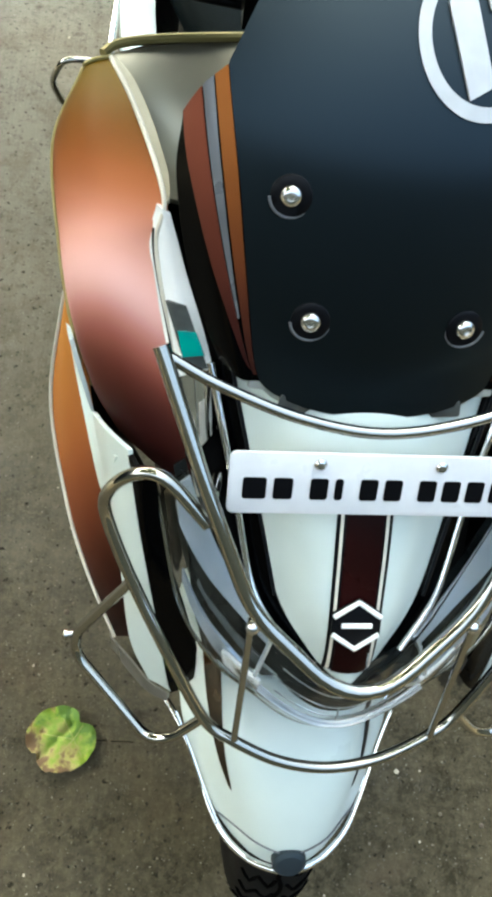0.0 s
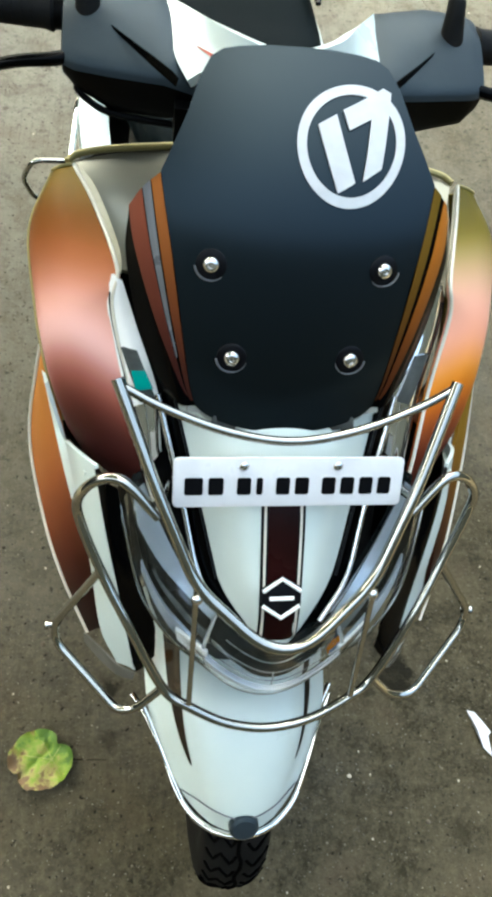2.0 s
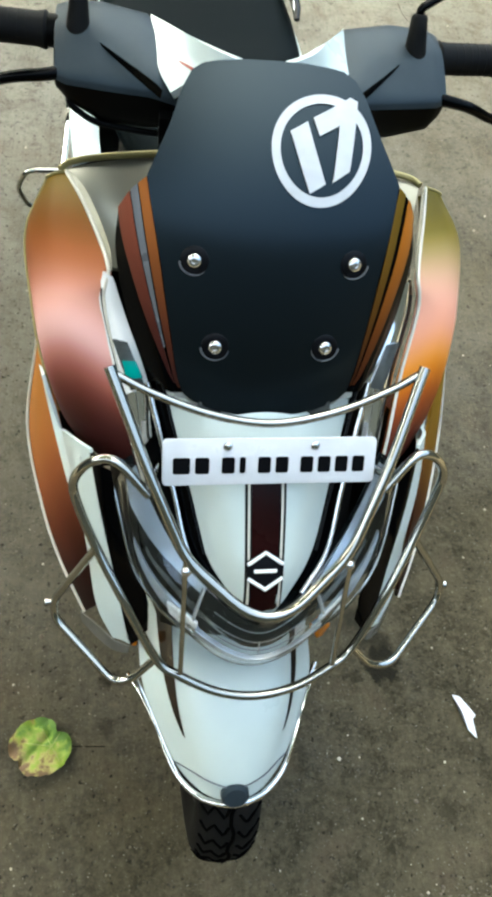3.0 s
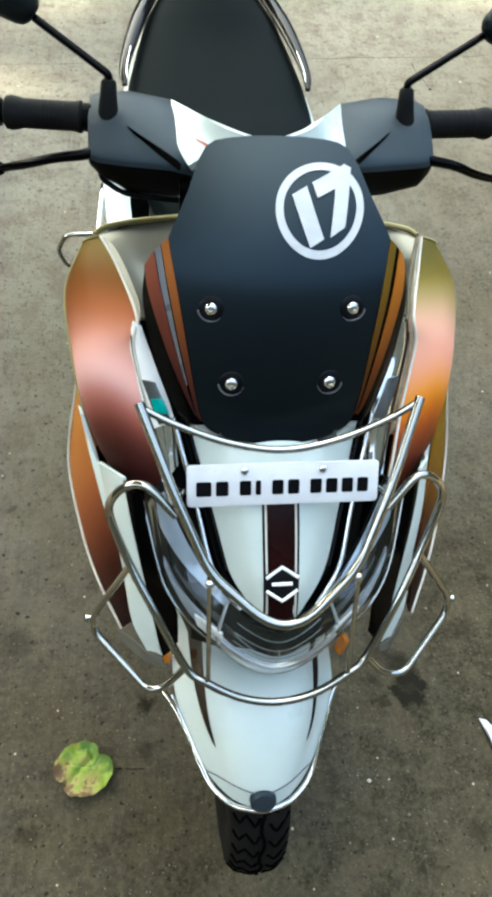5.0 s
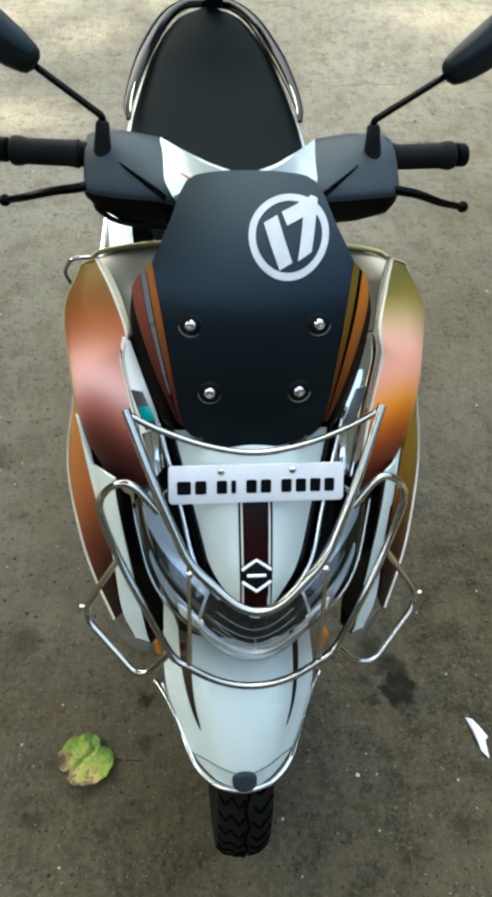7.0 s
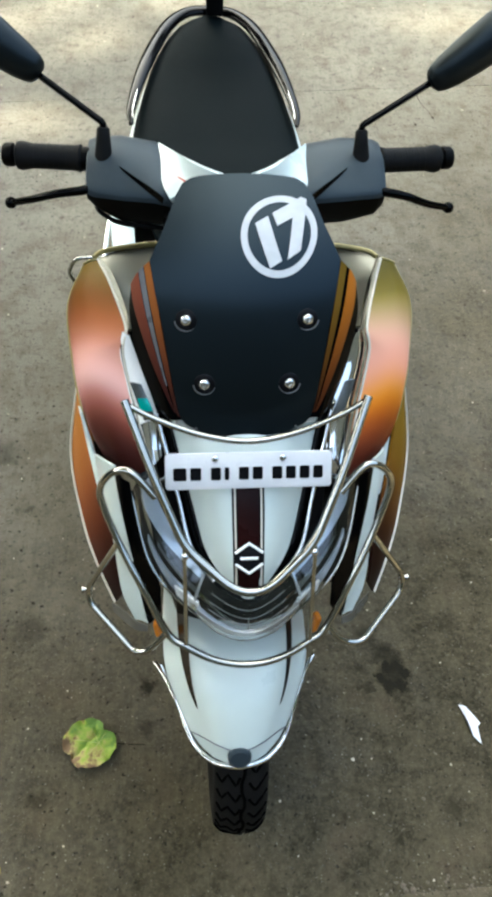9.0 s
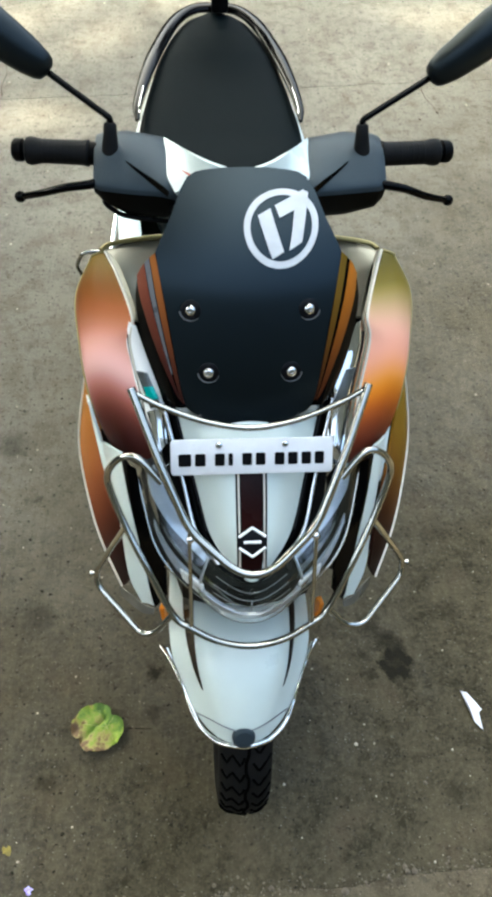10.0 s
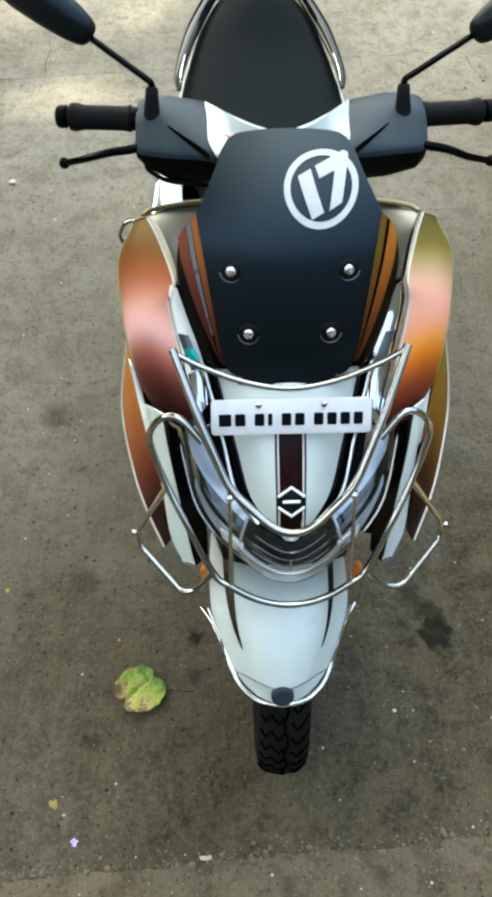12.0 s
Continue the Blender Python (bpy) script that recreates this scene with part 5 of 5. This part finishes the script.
for k in range(1, 9):
    ringv = []
    for q in range(56):
        a = 2 * math.pi * q / 56
        ragged = 0.10 * noise.noise((math.cos(a) * 9, math.sin(a) * 9, 4)) * (1 if 3.0 < a < 5.0 else 0.15)
        r = 0.0510 * (1 - 0.27 * math.exp(-((a - 0.80) / 0.22) ** 2) - 0.20 * math.exp(-((a - 3.75) / 0.22) ** 2) + 0.06 * math.exp(-((a - 1.75) / 0.5) ** 2) + ragged)
        f = k / 8
        x, y = 1.06 * r * f * math.cos(a), 0.94 * r * f * math.sin(a)
        ringv.append(bm.verts.new((x, y, 0.010 + 0.015 * f * f * (0.5 + noise.noise((x * 45, y * 45, 1))) + 0.006 * f * noise.noise((x * 120, y * 120, 5)) - 0.006 * f - 0.006 * math.exp(-((0.72 * x - 0.70 * y + 0.004) / 0.006) ** 2))))
    rings.append(ringv)
for q in range(56):
    bm.faces.new((mid, rings[0][q], rings[0][(q + 1) % 56]))
    for a, b in zip(rings, rings[1:]):
        bm.faces.new((a[q], b[q], b[(q + 1) % 56], a[(q + 1) % 56]))
low = min(v.co.z for v in bm.verts)
bmesh.ops.translate(bm, vec=(0, 0, 0.0008 - low), verts=bm.verts)
r = bmesh.ops.solidify(bm, geom=bm.faces[:], thickness=0.0006)
part("blade", bm, LEAF, leaf)
for ang, ln in ((170, 0.045), (120, 0.035), (225, 0.030), (60, 0.025), (300, 0.030)):
    d = V3((math.cos(radians(ang)), math.sin(radians(ang)), 0))
    part("vein", tube([V3((0.02, 0.0, 0.0135)), V3((0.02, 0, 0.0135)) + d * ln * 0.5 + V3((0, 0, 0.001)), V3((0.02, 0, 0.0125)) + d * ln], 0.0005, sides=5), VEIN, leaf)
part("stalk", tube(spline([(0.050, 0.0, 0.009), (0.075, -0.001, 0.004), (0.112, -0.002, 0.0016)], 10), 0.0007, sides=6), DARKDECAL, leaf, "thin dark stalk")

PAPER = material("crumpled_paper", (0.72, 0.74, 0.80), 0.8, second=(0.6, 0.62, 0.7), scale=40)
bm = bmesh.new()
P = [(-0.017, 0.042, 0.002), (-0.006, 0.036, 0.010), (0.012, 0.016, 0.004), (0.023, 0.001, 0.001), (0.013, -0.007, 0.008), (0.016, -0.042, 0.001), (0.001, -0.026, 0.003), (-0.008, 0.004, 0.014)]
vs = [bm.verts.new(p) for p in P]
for f in ((0, 1, 7), (1, 2, 7), (2, 3, 4), (2, 4, 7), (4, 5, 6), (4, 6, 7), (6, 0, 7)):
    bm.faces.new([vs[i] for i in f])
bmesh.ops.solidify(bm, geom=bm.faces[:], thickness=0.0005)
low = min(v.co.z for v in bm.verts)
bmesh.ops.translate(bm, vec=(0, 0, -low), verts=bm.verts)
paper = part("paper_scrap", bm, PAPER, None, "", 10)
paper.matrix_world = pose(0.523, 0.181, 0.0005)
tagged(paper, "folded scrap of white paper on concrete", "paper")

rnd = random.Random(4)

# litter and grit
STONE = material("pale_stone", (0.46, 0.42, 0.34), 0.8, second=(0.24, 0.21, 0.16), scale=14)
GRIT = material("dark_grit", (0.08, 0.065, 0.045), 0.9, second=(0.14, 0.12, 0.09), scale=80)
YELLOW = material("dry_petal", (0.24, 0.20, 0.03), 0.7, second=(0.15, 0.12, 0.03), scale=90)
VIOLET = material("violet_wrapper", (0.20, 0.12, 0.62), 0.4, second=(0.5, 0.5, 0.8), scale=200)


def pebble_mesh(bm, x, y, r, flat, seed):
    res = bmesh.ops.create_icosphere(bm, subdivisions=1, radius=1.0)
    for v in res["verts"]:
        k = r * (1 + 0.35 * noise.noise(v.co * 2 + Vector((seed, 0, 0))))
        v.co = Vector((x + v.co.x * k, y + v.co.y * k, max(-0.0005, v.co.z * k * flat + r * flat * 0.7)))


def single(name, x, y, r, flat, mat, label, category, group=""):
    bm = bmesh.new()
    pebble_mesh(bm, 0, 0, r, flat, x * 10)
    ob = part(name, bm, mat, None)
    ob.matrix_world = pose(x, y, 0.0006)
    tagged(ob, label, category, group)


single("pebble", 0.261, 0.115, 0.0045, 0.7, STONE, "small white pebble on the concrete", "pebble", "pebbles on the concrete")
single("pebble", -0.829, 1.897, 0.014, 0.4, STONE, "pale chip of stone on concrete", "pebble", "pebbles on the concrete")


def flake(name, x, y, rx, ry, turn, mat, label, category, seed, group=""):
    """A torn, slightly curled scrap lying on the ground."""
    rf = random.Random(seed)
    bm = bmesh.new()
    rim = []
    for k in range(13):
        a = 2 * math.pi * k / 13
        r = rf.uniform(0.45, 1.1)
        rim.append(bm.verts.new((rx * r * math.cos(a), ry * r * math.sin(a), rf.uniform(0.0, 0.35) * min(rx, ry))))
    hub = bm.verts.new((0, 0, 0.25 * min(rx, ry)))
    for p, q in zip(rim, rim[1:] + rim[:1]):
        bm.faces.new((hub, p, q))
    bmesh.ops.solidify(bm, geom=bm.faces[:], thickness=0.0007)
    low = min(v.co.z for v in bm.verts)
    bmesh.ops.translate(bm, vec=(0, 0, -low), verts=bm.verts)
    ob = part(name, bm, mat, None, "", 10)
    ob.matrix_world = pose(x, y, 0.0003, 0, 0, turn)
    tagged(ob, label, category, group)


flake("stone_chip", -0.129, -0.160, 0.015, 0.006, 5, STONE, "flat white chip of stone beside the joint", "stone", 3)
flake("petal", -0.433, -0.064, 0.010, 0.011, 20, YELLOW, "dry yellow petal on concrete", "petal", 5, "dry petals on the concrete")
flake("petal", -0.597, 0.394, 0.010, 0.007, 60, YELLOW, "dry pale yellow petal on concrete", "petal", 8, "dry petals on the concrete")
flake("wrapper", -0.384, -0.131, 0.009, 0.009, 0, VIOLET, "tiny shiny violet wrapper scrap on concrete", "litter", 6)
CRACK = material("crack_dirt", (0.06, 0.05, 0.036), 0.95, spec=0.1)
for ends in ([(0.86, 2.73), (0.865, 2.66), (0.885, 2.60), (0.90, 2.52)], [(-0.81, 2.58), (-0.822, 2.66), (-0.815, 2.75), (-0.83, 2.83)]):
    part("crack", tube(spline([(x, y, -0.0012) for x, y in ends], 20), 0.0024, sides=6, r_end=0.0016), CRACK, ground)
for name, mat, count, lo, hi, label in (("grit", STONE, 300, 0.0011, 0.0032, "pale grit scattered on concrete"), ("soil_crumbs", GRIT, 1500, 0.0008, 0.0026, "dark soil crumbs scattered on concrete")):
    verts, faces = [], []
    tmp = bmesh.new()
    bmesh.ops.create_icosphere(tmp, subdivisions=1, radius=1.0)
    tv = [v.co.copy() for v in tmp.verts]
    tf = [[v.index for v in f.verts] for f in tmp.faces]
    tmp.free()
    for k in range(count):
        near = rnd.random() < 0.6
        x, y = (rnd.uniform(-0.9, 1.0), rnd.uniform(-0.45, 1.2)) if near else (rnd.uniform(-1.5, 1.7), rnd.uniform(1.0, 3.9))
        r = rnd.uniform(lo, hi) * (1.0 if near else 1.4)
        if name == "soil_crumbs" and k % 13 == 0:
            r *= 2.3
        if name == "soil_crumbs" and k % 3 == 0:
            x = rnd.uniform(-0.7, 0.75)
            y = JOINT_A(x) + rnd.gauss(0.004, 0.009)
        o = len(verts)
        verts += [(x + v.x * r * rnd.uniform(0.8, 1.2), y + v.y * r, r * 0.4 + v.z * r * 0.6) for v in tv]
        faces += [[i + o for i in f] for f in tf]
    me = bpy.data.meshes.new(name)
    me.from_pydata(verts, [], faces)
    me.materials.append(mat)
    tagged(new(name, me), label, "grit", kind="stuff")
